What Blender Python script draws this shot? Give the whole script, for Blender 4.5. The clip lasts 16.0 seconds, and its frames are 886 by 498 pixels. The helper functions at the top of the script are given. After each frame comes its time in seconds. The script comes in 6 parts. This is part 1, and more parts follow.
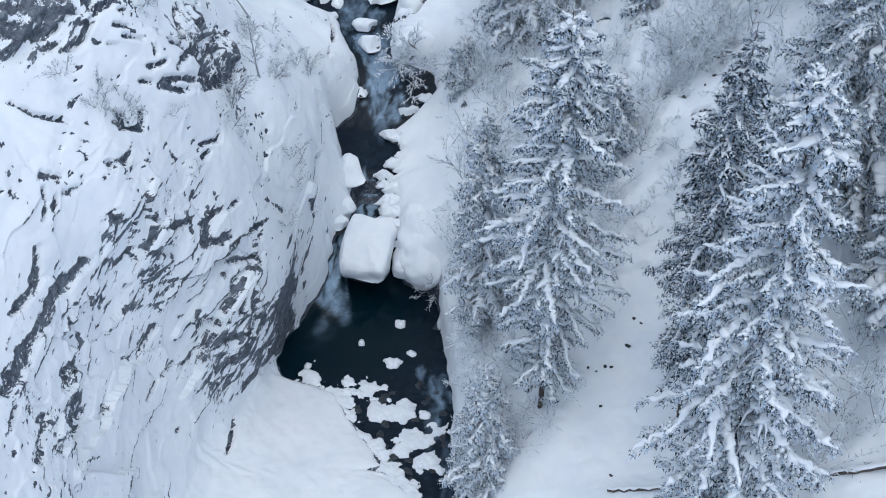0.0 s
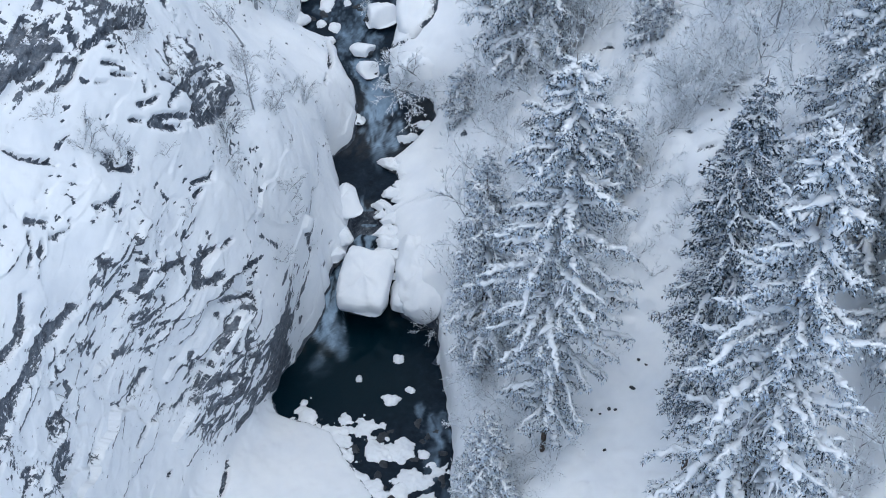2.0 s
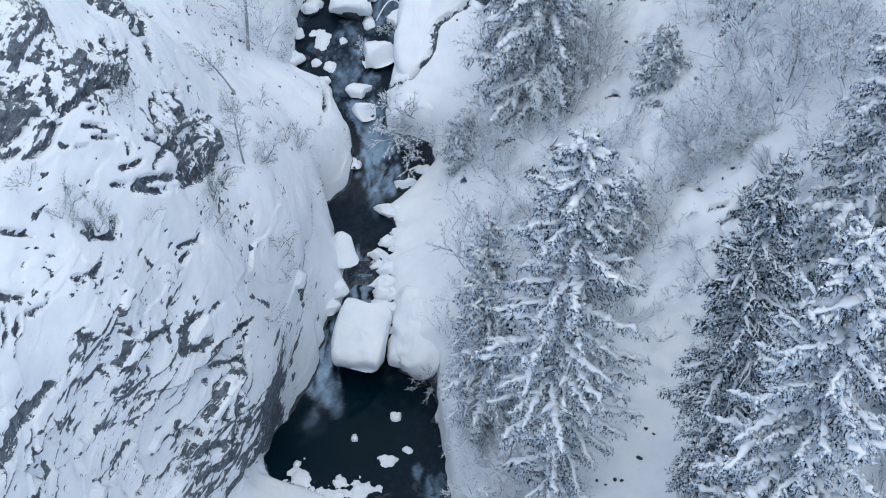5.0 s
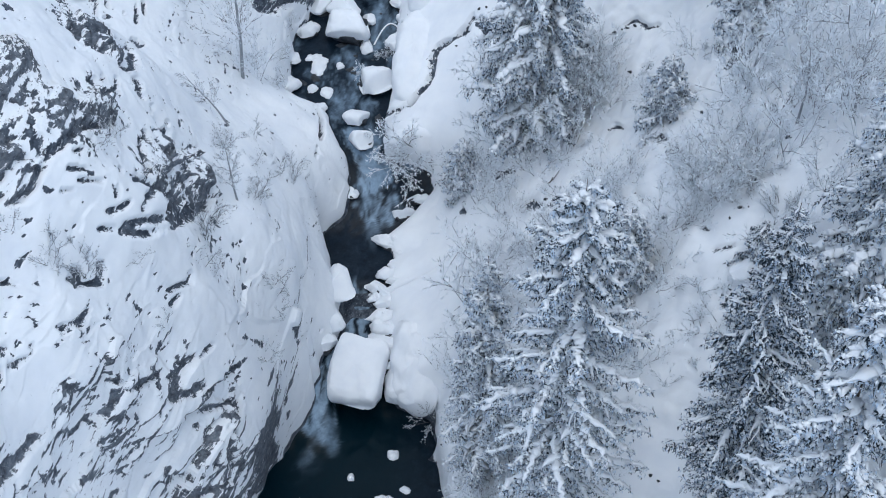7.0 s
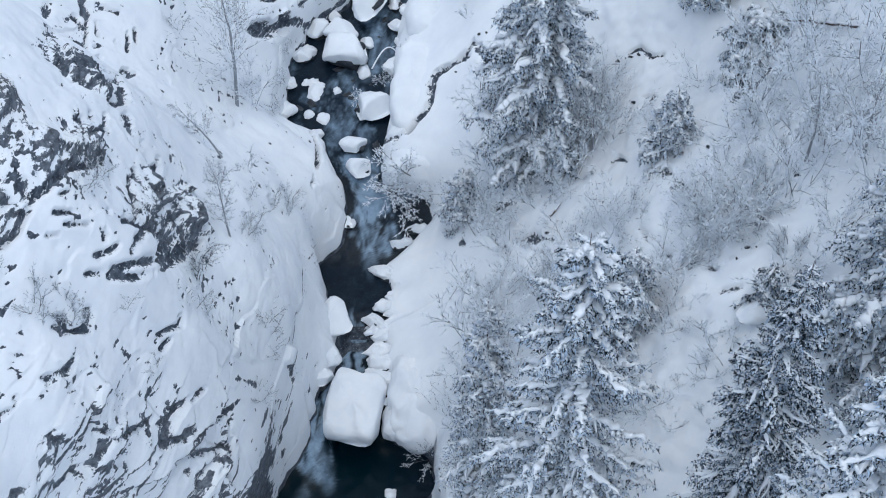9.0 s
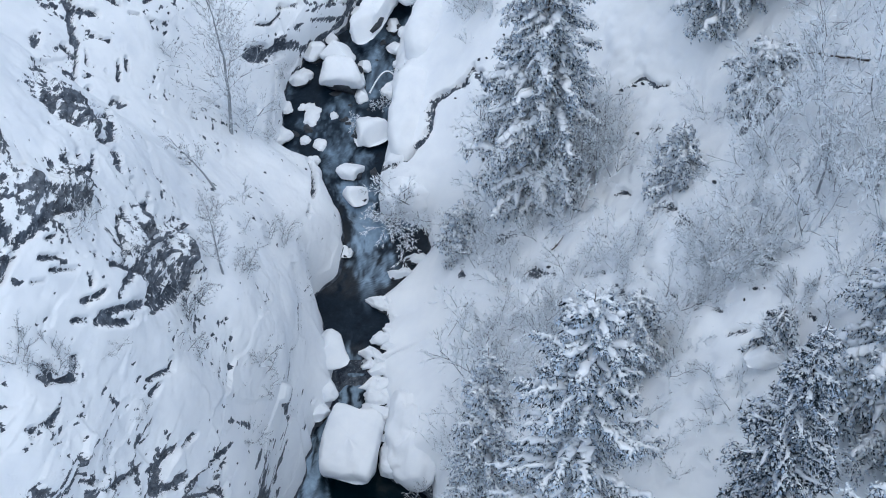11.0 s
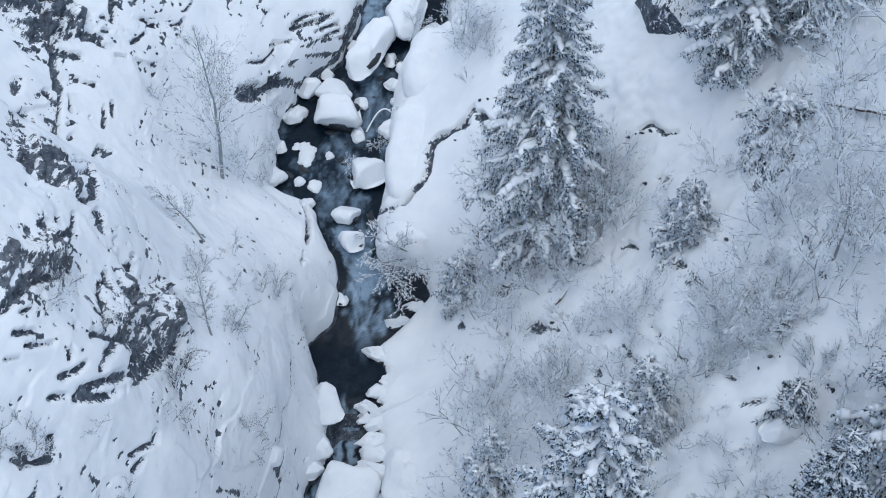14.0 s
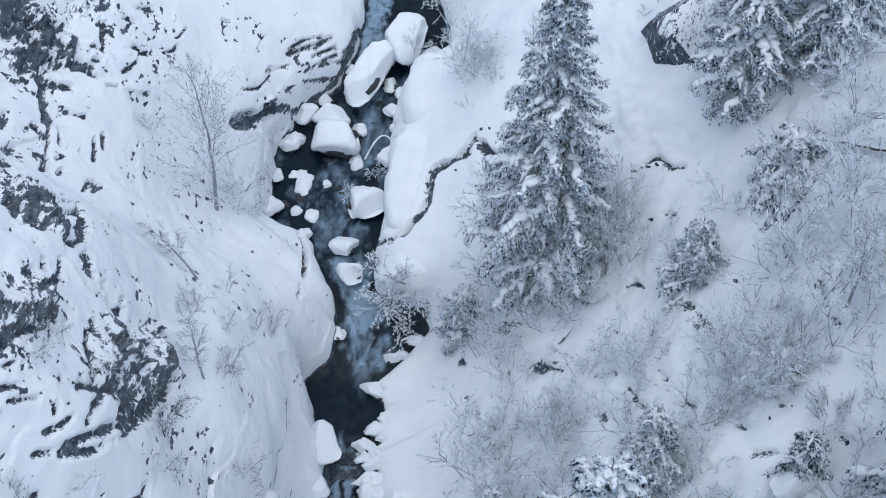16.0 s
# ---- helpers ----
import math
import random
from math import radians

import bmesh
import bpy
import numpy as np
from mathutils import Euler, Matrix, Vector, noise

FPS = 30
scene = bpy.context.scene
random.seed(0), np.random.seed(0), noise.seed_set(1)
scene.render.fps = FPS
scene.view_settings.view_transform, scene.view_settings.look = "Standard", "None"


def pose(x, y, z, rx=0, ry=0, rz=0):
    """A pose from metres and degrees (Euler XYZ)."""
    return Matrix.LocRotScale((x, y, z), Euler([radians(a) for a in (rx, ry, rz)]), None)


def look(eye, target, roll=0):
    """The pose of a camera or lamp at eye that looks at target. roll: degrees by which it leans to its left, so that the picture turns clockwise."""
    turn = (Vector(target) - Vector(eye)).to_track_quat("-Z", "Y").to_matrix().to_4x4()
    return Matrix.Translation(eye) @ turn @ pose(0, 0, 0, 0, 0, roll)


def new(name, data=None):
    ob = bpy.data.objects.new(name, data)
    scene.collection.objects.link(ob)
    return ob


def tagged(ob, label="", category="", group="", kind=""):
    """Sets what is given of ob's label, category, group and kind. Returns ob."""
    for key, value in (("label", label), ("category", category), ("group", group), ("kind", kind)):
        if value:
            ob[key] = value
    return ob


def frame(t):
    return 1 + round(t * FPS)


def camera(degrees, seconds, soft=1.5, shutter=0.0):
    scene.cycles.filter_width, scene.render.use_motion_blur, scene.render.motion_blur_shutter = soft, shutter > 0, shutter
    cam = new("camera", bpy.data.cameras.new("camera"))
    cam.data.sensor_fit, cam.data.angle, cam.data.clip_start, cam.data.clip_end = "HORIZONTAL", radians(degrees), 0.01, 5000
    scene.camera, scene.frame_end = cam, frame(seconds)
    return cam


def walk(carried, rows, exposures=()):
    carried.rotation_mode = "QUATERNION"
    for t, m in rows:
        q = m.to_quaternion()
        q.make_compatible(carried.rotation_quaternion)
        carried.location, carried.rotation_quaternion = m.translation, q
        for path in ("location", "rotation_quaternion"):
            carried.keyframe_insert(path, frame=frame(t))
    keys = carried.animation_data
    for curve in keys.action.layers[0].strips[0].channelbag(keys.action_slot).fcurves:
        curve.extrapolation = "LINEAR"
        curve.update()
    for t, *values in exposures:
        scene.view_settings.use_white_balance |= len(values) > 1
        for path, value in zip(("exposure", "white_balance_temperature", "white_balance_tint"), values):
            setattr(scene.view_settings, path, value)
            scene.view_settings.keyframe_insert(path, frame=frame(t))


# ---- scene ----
# Camera: a drone about 74 m above the pool, looking 45 degrees down, gliding up the gorge.
cam = camera(36.46, 16.0, soft=1.0)
METRES, EYE, TILT, LEAN, TURN = 20.0, 74.3, -45.0, 0.0, 0.0
LONG = 2.458          # how much longer the lens is than a 78 degree one
ROWS = [
    (0.0, 0.0, 0.0, 0.0, 0.0, 0.0, 0.0),
    (0.5, 0.0008, 0.0117, 0.0305, -0.0, -0.01, 0.01),
    (1.0, 0.0013, 0.0228, 0.0596, -0.01, -0.02, 0.01),
    (1.5, 0.0015, 0.0351, 0.0914, -0.02, -0.03, 0.01),
    (2.0, 0.0014, 0.0468, 0.1212, -0.02, -0.03, 0.01),
    (2.5, 0.001, 0.0594, 0.1544, -0.03, -0.05, 0.01),
    (3.0, 0.0021, 0.0712, 0.1851, -0.01, -0.06, 0.01),
    (3.5, 0.0029, 0.084, 0.2181, -0.02, -0.08, 0.0),
    (4.0, 0.0037, 0.0956, 0.2484, -0.03, -0.1, -0.0),
    (6.5, 0.0113, 0.156, 0.3996, 0.07, -0.16, -0.05),
    (7.0, 0.0127, 0.1666, 0.4276, 0.07, -0.18, -0.06),
    (7.5, 0.0135, 0.1778, 0.4572, 0.06, -0.18, -0.08),
    (8.0, 0.0137, 0.1882, 0.4841, 0.04, -0.19, -0.09),
    (8.5, 0.0155, 0.1997, 0.5129, 0.08, -0.22, -0.1),
    (11.0, 0.0189, 0.2547, 0.6504, 0.05, -0.3, -0.15),
    (11.5, 0.0195, 0.2666, 0.6791, 0.05, -0.31, -0.16),
    (12.0, 0.0197, 0.2786, 0.7056, 0.05, -0.31, -0.16),
    (12.5, 0.0203, 0.2907, 0.7342, 0.05, -0.32, -0.18),
    (13.0, 0.0205, 0.3019, 0.7608, 0.03, -0.32, -0.2),
    (13.5, 0.0205, 0.3144, 0.7896, 0.02, -0.35, -0.23),
    (14.0, 0.021, 0.326, 0.8165, 0.04, -0.39, -0.25),
    (14.5, 0.0218, 0.3385, 0.8454, 0.09, -0.42, -0.27),
    (15.0, 0.0215, 0.3501, 0.8724, 0.09, -0.44, -0.3),
    (15.5, 0.021, 0.362, 0.9013, 0.08, -0.46, -0.31),
    (16.0, 0.0204, 0.3733, 0.9271, 0.06, -0.45, -0.33),
]
walk(cam, [(t, pose(0, 0, EYE, TILT, LEAN, TURN) @ pose(METRES * x, METRES * LONG * y, METRES * z, 90 + pitch / LONG, roll, yaw / LONG))
           for t, x, y, z, yaw, pitch, roll in ROWS], exposures=[(0, 0.28, 5970, 2), (16, 0.2, 5930, 2)])

# ---------------------------------------------------------------- light: a grey winter sky
world = bpy.data.worlds.new("overcast_sky")
scene.world = world
world.use_nodes = True
wn, wl = world.node_tree.nodes, world.node_tree.links
sky = wn.new("ShaderNodeTexSky")
sky.sky_type, sky.sun_disc = "NISHITA", False
sky.sun_elevation, sky.sun_rotation = radians(76), radians(174)
sky.air_density, sky.dust_density, sky.ozone_density = 1.0, 3.0, 1.0
wl.new(sky.outputs["Color"], wn["Background"].inputs["Color"])
wn["Background"].inputs["Strength"].default_value = 0.12
sun = new("sun", bpy.data.lights.new("sun", "SUN"))
sun.data.energy, sun.data.angle, sun.data.color = 1.1, radians(130), (1.0, 0.97, 0.94)
sun.matrix_world = look((0, 0, 200), (Vector((0, 0, 200)) - Vector((math.sin(radians(174)) * math.cos(radians(76)), math.cos(radians(174)) * math.cos(radians(76)), math.sin(radians(76))))))


# ---------------------------------------------------------------- noise in numpy
def lattice(ix, iy, iz, seed):
    h = (ix * 374761393 + iy * 668265263 + iz * 2147483647 + seed * 1274126177) & 0x7FFFFFFF
    h = ((h ^ (h >> 13)) * 1274126177) & 0x7FFFFFFF
    h = ((h ^ (h >> 16)) * 668265263) & 0x7FFFFFFF
    return (h & 0xFFFF) / 32767.5 - 1.0


def value_noise(p, seed=0):
    """Smooth noise in -1..1 at the points p (n x 3)."""
    q = np.floor(p).astype(np.int64)
    f = p - q
    f = f * f * f * (f * (f * 6 - 15) + 10)
    out = 0.0
    for dx in (0, 1):
        wx = f[:, 0] if dx else 1 - f[:, 0]
        for dy in (0, 1):
            wy = f[:, 1] if dy else 1 - f[:, 1]
            for dz in (0, 1):
                wz = f[:, 2] if dz else 1 - f[:, 2]
                out = out + wx * wy * wz * lattice(q[:, 0] + dx, q[:, 1] + dy, q[:, 2] + dz, seed)
    return out


def fbm(p, size, octaves=4, seed=0, gain=0.5):
    out, a, total = 0.0, 1.0, 0.0
    q = p / size
    for k in range(octaves):
        out = out + a * value_noise(q + 17.3 * k, seed + k)
        total += a
        a *= gain
        q = q * 2.03
    return out / total


def cells(q, seed=0):
    """Broken blocks: each cell of space has its own height and tilt; -1..1 at the points q (n x 3)."""
    base = np.floor(q).astype(np.int64)
    best, which = np.full(len(q), 9.0), np.zeros((len(q), 3), np.int64)
    off = np.zeros((len(q), 3))
    for dx in (-1, 0, 1):
        for dy in (-1, 0, 1):
            for dz in (-1, 0, 1):
                k = base + (dx, dy, dz)
                seat = np.stack([.5 + .42 * lattice(k[:, 0], k[:, 1], k[:, 2], seed + j) for j in range(3)], 1)
                d = q - k - seat
                far = (d * d).sum(1)
                near = far < best
                best[near], which[near], off[near] = far[near], k[near], d[near]
    ids = [lattice(which[:, 0], which[:, 1], which[:, 2], seed + 10 + j) for j in range(4)]
    return np.clip(.55 * ids[0] + .8 * (off[:, 0] * ids[1] + off[:, 1] * ids[2] + off[:, 2] * ids[3]), -1, 1)


def ramp(v, lo, hi):
    s = np.clip((np.asarray(v, float) - lo) / (hi - lo), 0, 1)
    return s * s * (3 - 2 * s)


# ---------------------------------------------------------------- materials
def material(name):
    m = bpy.data.materials.new(name)
    m.use_nodes = True
    return m, m.node_tree.nodes, m.node_tree.links, m.node_tree.nodes["Principled BSDF"]


def noise_node(n, l, scale, detail=4, rough=0.55, coords="Object"):
    tc = n.new("ShaderNodeTexCoord")
    t = n.new("ShaderNodeTexNoise")
    t.inputs["Scale"].default_value, t.inputs["Detail"].default_value, t.inputs["Roughness"].default_value = scale, detail, rough
    l.new(tc.outputs[coords], t.inputs["Vector"])
    return t


def colour_ramp(n, l, fac, stops):
    r = n.new("ShaderNodeValToRGB")
    els = r.color_ramp.elements
    while len(els) < len(stops):
        els.new(0.5)
    for e, (pos, col) in zip(els, stops):
        e.position, e.color = pos, (*col, 1)
    l.new(fac, r.inputs["Fac"])
    return r


def mix_colour(n, l, fac, a, b):
    m = n.new("ShaderNodeMix")
    m.data_type = "RGBA"
    for sock, val in ((m.inputs["Factor"], fac), (m.inputs["A"], a), (m.inputs["B"], b)):
        if isinstance(val, (tuple, list)):
            sock.default_value = (*val, 1)
        elif isinstance(val, float):
            sock.default_value = val
        else:
            l.new(val, sock)
    return m.outputs["Result"]


def bump(n, l, b, height, strength, dist):
    u = n.new("ShaderNodeBump")
    u.inputs["Strength"].default_value, u.inputs["Distance"].default_value = strength, dist
    l.new(height, u.inputs["Height"])
    l.new(u.outputs["Normal"], b.inputs["Normal"])


SNOW = (0.80, 0.83, 0.868)
SNOW_B = (0.72, 0.758, 0.815)


def snow_material(name="snow"):
    m, n, l, b = material(name)
    big, fine = noise_node(n, l, 0.6, 5), noise_node(n, l, 9.0, 6, 0.65)
    r = colour_ramp(n, l, big.outputs["Fac"], [(0.3, SNOW_B), (0.65, SNOW)])
    l.new(r.outputs["Color"], b.inputs["Base Color"])
    b.inputs["Roughness"].default_value = 0.75
    b.inputs["Specular IOR Level"].default_value = 0.25
    bump(n, l, b, fine.outputs["Fac"], 0.35, 0.06)
    return m


def rock_nodes(n, l):
    big, mid, fine = noise_node(n, l, 0.35, 5), noise_node(n, l, 2.2, 6, 0.65), noise_node(n, l, 9, 6, 0.72)
    a = colour_ramp(n, l, mid.outputs["Fac"], [(0.32, (0.017, 0.023, 0.036)), (0.5, (0.066, 0.083, 0.112)), (0.68, (0.17, 0.197, 0.24))])
    warm = colour_ramp(n, l, big.outputs["Fac"], [(0.54, (0.068, 0.078, 0.095)), (0.72, (0.2, 0.18, 0.155))])
    c = mix_colour(n, l, 0.12, a.outputs["Color"], warm.outputs["Color"])
    frost = colour_ramp(n, l, fine.outputs["Fac"], [(0.6, (0, 0, 0)), (0.72, (1, 1, 1))])
    return mix_colour(n, l, frost.outputs["Color"], c, (0.55, 0.58, 0.62)), fine


def ground_material():
    """Snow lying on rock: the mesh's own 'cover' says where the snow holds."""
    m, n, l, b = material("snow_on_rock")
    cover = n.new("ShaderNodeAttribute")
    cover.attribute_name = "cover"
    rock, fine = rock_nodes(n, l)
    rime = n.new("ShaderNodeAttribute")                           # the sheltered wall is greyer with rime than the crags above
    rime.attribute_name = "rime"
    dust = noise_node(n, l, 5.0, 6, 0.7)
    veil = n.new("ShaderNodeMath")
    veil.operation = "MULTIPLY"
    l.new(rime.outputs["Fac"], veil.inputs[0])
    l.new(colour_ramp(n, l, dust.outputs["Fac"], [(0.38, (0.0, 0.0, 0.0)), (0.66, (0.36, 0.36, 0.36))]).outputs["Color"], veil.inputs[1])
    rock = mix_colour(n, l, veil.outputs[0], rock, (0.32, 0.335, 0.36))
    big = noise_node(n, l, 0.4, 5)
    snow = colour_ramp(n, l, big.outputs["Fac"], [(0.3, SNOW_B), (0.65, SNOW)])
    edge = noise_node(n, l, 4.4, 8, 0.72)
    grain = (0.454, 0.63, 0.63)                                  # the way the beds of rock run
    dot, run, rest = (n.new("ShaderNodeVectorMath") for _ in range(3))
    dot.operation, run.operation, rest.operation = "DOT_PRODUCT", "SCALE", "SUBTRACT"
    where = n.new("ShaderNodeTexCoord").outputs["Object"]
    dot.inputs[1].default_value = grain
    run.inputs[0].default_value = tuple(0.74 * v for v in grain)
    l.new(where, dot.inputs[0])
    l.new(dot.outputs["Value"], run.inputs["Scale"])
    l.new(where, rest.inputs[0])
    l.new(run.outputs["Vector"], rest.inputs[1])
    l.new(rest.outputs["Vector"], edge.inputs["Vector"])
    add, half = n.new("ShaderNodeMath"), n.new("ShaderNodeMath")
    add.operation, half.operation = "MULTIPLY_ADD", "MULTIPLY"
    add.inputs[1].default_value, half.inputs[1].default_value = 3.3, 0.3
    l.new(edge.outputs["Fac"], add.inputs[0])
    l.new(cover.outputs["Fac"], add.inputs[2])
    l.new(add.outputs[0], half.inputs[0])
    f = colour_ramp(n, l, half.outputs[0], [(0.635, (0, 0, 0)), (0.66, (1, 1, 1))])
    c = mix_colour(n, l, f.outputs["Color"], rock, snow.outputs["Color"])
    l.new(c, b.inputs["Base Color"])
    b.inputs["Roughness"].default_value = 0.8
    b.inputs["Specular IOR Level"].default_value = 0.25
    bump(n, l, b, fine.outputs["Fac"], 0.4, 0.07)
    return m


def water_material():
    m, n, l, b = material("stream_water")
    foam, deep = n.new("ShaderNodeAttribute"), n.new("ShaderNodeAttribute")
    foam.attribute_name, deep.attribute_name = "foam", "deep"
    bed = noise_node(n, l, 1.6, 6, 0.7)
    shallow = colour_ramp(n, l, bed.outputs["Fac"], [(0.36, (0.003, 0.008, 0.016)), (0.56, (0.008, 0.016, 0.028)), (0.74, (0.021, 0.034, 0.051))])
    c = mix_colour(n, l, deep.outputs["Fac"], shallow.outputs["Color"], (0.001, 0.010, 0.017))
    streak = noise_node(n, l, 2.4, 6, 0.65)
    f = n.new("ShaderNodeMath")
    f.operation = "MULTIPLY"
    sr = colour_ramp(n, l, streak.outputs["Fac"], [(0.3, (0.6, 0.6, 0.6)), (0.65, (1, 1, 1))])
    l.new(foam.outputs["Fac"], f.inputs[0])
    l.new(sr.outputs["Color"], f.inputs[1])
    c2 = mix_colour(n, l, f.outputs[0], c, (0.27, 0.375, 0.50))
    l.new(c2, b.inputs["Base Color"])
    b.inputs["Roughness"].default_value = 0.3
    b.inputs["IOR"].default_value = 1.33
    b.inputs["Specular IOR Level"].default_value = 0.22
    rip = noise_node(n, l, 3.5, 5, 0.6)
    bump(n, l, b, rip.outputs["Fac"], 0.3, 0.08)
    return m


def plain(name, a, b_, scale, rough=0.85):
    m, n, l, b = material(name)
    t = noise_node(n, l, scale, 5, 0.65)
    r = colour_ramp(n, l, t.outputs["Fac"], [(0.35, a), (0.65, b_)])
    l.new(r.outputs["Color"], b.inputs["Base Color"])
    b.inputs["Roughness"].default_value = rough
    b.inputs["Specular IOR Level"].default_value = 0.2
    bump(n, l, b, t.outputs["Fac"], 0.3, 0.03)
    return m


def frosted(name, dark, lighter, frost, lo, hi):
    """Twigs and needles, piece by piece more or less covered with rime."""
    m, n, l, b = material(name)
    geo = n.new("ShaderNodeNewGeometry")
    t = noise_node(n, l, 1.3, 4, 0.6)
    base = mix_colour(n, l, t.outputs["Fac"], dark, lighter)
    f = colour_ramp(n, l, geo.outputs["Random Per Island"], [(lo, (0, 0, 0)), (hi, (1, 1, 1))])
    l.new(mix_colour(n, l, f.outputs["Color"], base, frost), b.inputs["Base Color"])
    b.inputs["Roughness"].default_value = 0.85
    b.inputs["Specular IOR Level"].default_value = 0.2
    return m


def stone_material():
    m, n, l, b = material("wet_rock")
    mid, fine = noise_node(n, l, 1.8, 6, 0.65), noise_node(n, l, 12, 5, 0.7)
    c = colour_ramp(n, l, mid.outputs["Fac"], [(0.3, (0.008, 0.011, 0.016)), (0.55, (0.03, 0.037, 0.048)), (0.75, (0.085, 0.096, 0.112))])
    l.new(c.outputs["Color"], b.inputs["Base Color"])
    b.inputs["Roughness"].default_value = 0.6
    bump(n, l, b, fine.outputs["Fac"], 0.5, 0.08)
    return m


snow_mat, ground_mat, water_mat = snow_material(), ground_material(), water_material()
bark_mat = plain("spruce_bark", (0.045, 0.035, 0.03), (0.12, 0.10, 0.09), 6)
dark_needle_mat = frosted("dark_spruce_needles", (0.010, 0.020, 0.030), (0.034, 0.047, 0.060), (0.50, 0.60, 0.74), .30, .9)
needle_mat = frosted("spruce_needles", (0.010, 0.020, 0.030), (0.034, 0.048, 0.062), (0.58, 0.68, 0.81), .21, .76)
rimed_needle_mat = frosted("rimed_spruce_needles", (0.012, 0.022, 0.034), (0.04, 0.055, 0.072), (0.64, 0.72, 0.83), .08, .52)
twig_mat = frosted("frosted_twigs", (0.12, 0.135, 0.16), (0.24, 0.26, 0.30), (0.80, 0.845, 0.90), .03, .2)
pale_twig_mat = frosted("pale_twigs", (0.10, 0.108, 0.125), (0.2, 0.212, 0.235), (0.72, 0.77, 0.83), .12, .6)
dry_twig_mat = frosted("bare_twigs", (0.045, 0.048, 0.056), (0.11, 0.115, 0.128), (0.54, 0.58, 0.64), .42, .8)
stone_mat = stone_material()

# ---------------------------------------------------------------- the gorge: cross sections up the stream
STATIONS = []


def station(y, left, right):
    """left and right: (x, z) knots from the water's edge outwards."""
    STATIONS.append((y, left[::-1], right))


station(34, [(1, .3), (-17, 1.2), (-18, 7), (-19, 13), (-20, 18), (-22, 23), (-26, 29), (-46, 45)],
        [(6, 0), (7, 3), (9, 5), (13, 5.5), (18, 7), (24, 12), (48, 26)])
station(46, [(-.3, .3), (-16.2, 1), (-17.6, 7), (-18.8, 13), (-20.3, 18), (-21.5, 24), (-25, 29.5), (-46, 46)],
        [(3.3, 0), (4.2, 3), (6, 5), (10, 5.5), (15, 7), (22, 12), (48, 28)])
station(51, [(-1.6, .4), (-15.0, 1), (-17.0, 7), (-18.7, 14), (-19.4, 21), (-20.5, 26.5), (-24.5, 31.5), (-46, 47)],
        [(1.9, 0), (2.5, 3.5), (5, 6), (9, 6.5), (14, 8), (23, 13.5), (48, 30)])
station(55, [(-4.6, .5), (-14.3, .9), (-15.6, 8), (-16.1, 14), (-16.3, 20), (-16.8, 24), (-20.6, 29.5), (-46, 48)],
        [(.6, 0), (1, 4), (4, 7), (8, 8.5), (12, 9.5), (22, 16), (48, 33)])
station(59, [(-7.3, .5), (-13.3, .6), (-12.4, 6), (-12.2, 9.6), (-14.3, 17), (-16.6, 25), (-19.6, 31), (-46, 50)],
        [(.7, 0), (1, 4.5), (3, 8), (7.5, 11.5), (13, 14.5), (22, 20), (48, 37)])
station(63, [(-12, .1), (-12.05, .6), (-11.2, 5), (-10.4, 9.4), (-12.6, 18), (-15, 26), (-19, 33), (-46, 52)],
        [(.45, 0), (.6, 4), (2, 7), (6, 12), (13, 18), (20, 23), (48, 40)])
station(66.5, [(-10.6, 0), (-10.65, .6), (-10.3, 5), (-10, 10), (-12, 17), (-14.8, 23.5), (-18.4, 33.5), (-46, 54)],
        [(-.2, 0), (-.3, 3), (1, 7), (5, 11.5), (12, 18.5), (19, 25), (48, 41)])
station(70.5, [(-8.6, 2), (-8.65, 3), (-8.8, 7), (-9.2, 14), (-11.2, 18), (-13.6, 20.2), (-17.5, 31), (-46, 54)],
        [(-3.9, 2.3), (-3, 4), (0, 6.5), (5, 11.5), (12, 19), (19, 25), (48, 42)])
station(76, [(-7, 3.7), (-7.1, 4.5), (-8.4, 8), (-9.2, 12.5), (-11.5, 17), (-14.5, 20), (-18.2, 29), (-46, 51)],
        [(-4.9, 3.8), (-4.2, 5), (-1, 6), (5, 12), (13.7, 20.5), (20, 27), (48, 44)])
station(82.5, [(-8.7, 4.8), (-8.8, 5.5), (-9, 9), (-9.4, 11.5), (-12, 15), (-15, 17.7), (-19.5, 22), (-46, 46)],
        [(-4.4, 4.8), (-4, 5.4), (-.6, 6.5), (4, 13.5), (13.5, 20.5), (20, 28), (48, 46)])
station(88, [(-7.1, 8), (-7.3, 9), (-8, 10.2), (-9, 11), (-11.5, 12.8), (-14.5, 14.8), (-19.5, 22.5), (-46, 46)],
        [(-3.8, 8), (-3.6, 9.3), (-1, 10.5), (4, 14.5), (13.6, 23), (20, 30), (48, 48)])
station(92, [(-11.8, 9), (-11.9, 10), (-12.2, 11), (-12.6, 11.5), (-13.5, 13), (-16, 17), (-20.7, 25.3), (-46, 46)],
        [(-4, 9), (-3.8, 10.3), (-1, 12), (4, 16.5), (13.7, 25.2), (20, 32), (48, 50)])
station(98.5, [(-11.6, 10), (-11.7, 11), (-11.9, 13.5), (-12.2, 15), (-13.3, 17.5), (-16, 20), (-20.5, 26), (-46, 48)],
        [(-3.5, 10), (-3.3, 11.5), (0, 14), (5, 19), (13, 26.5), (20, 33), (48, 52)])
station(105, [(-7.4, 12), (-7.5, 13.2), (-8, 15), (-9.5, 16.5), (-12, 19), (-16, 22.5), (-21, 28), (-46, 50)],
        [(-2.4, 12), (-2.2, 13.3), (1, 15.5), (6, 21.5), (13, 28.5), (20, 35), (48, 54)])
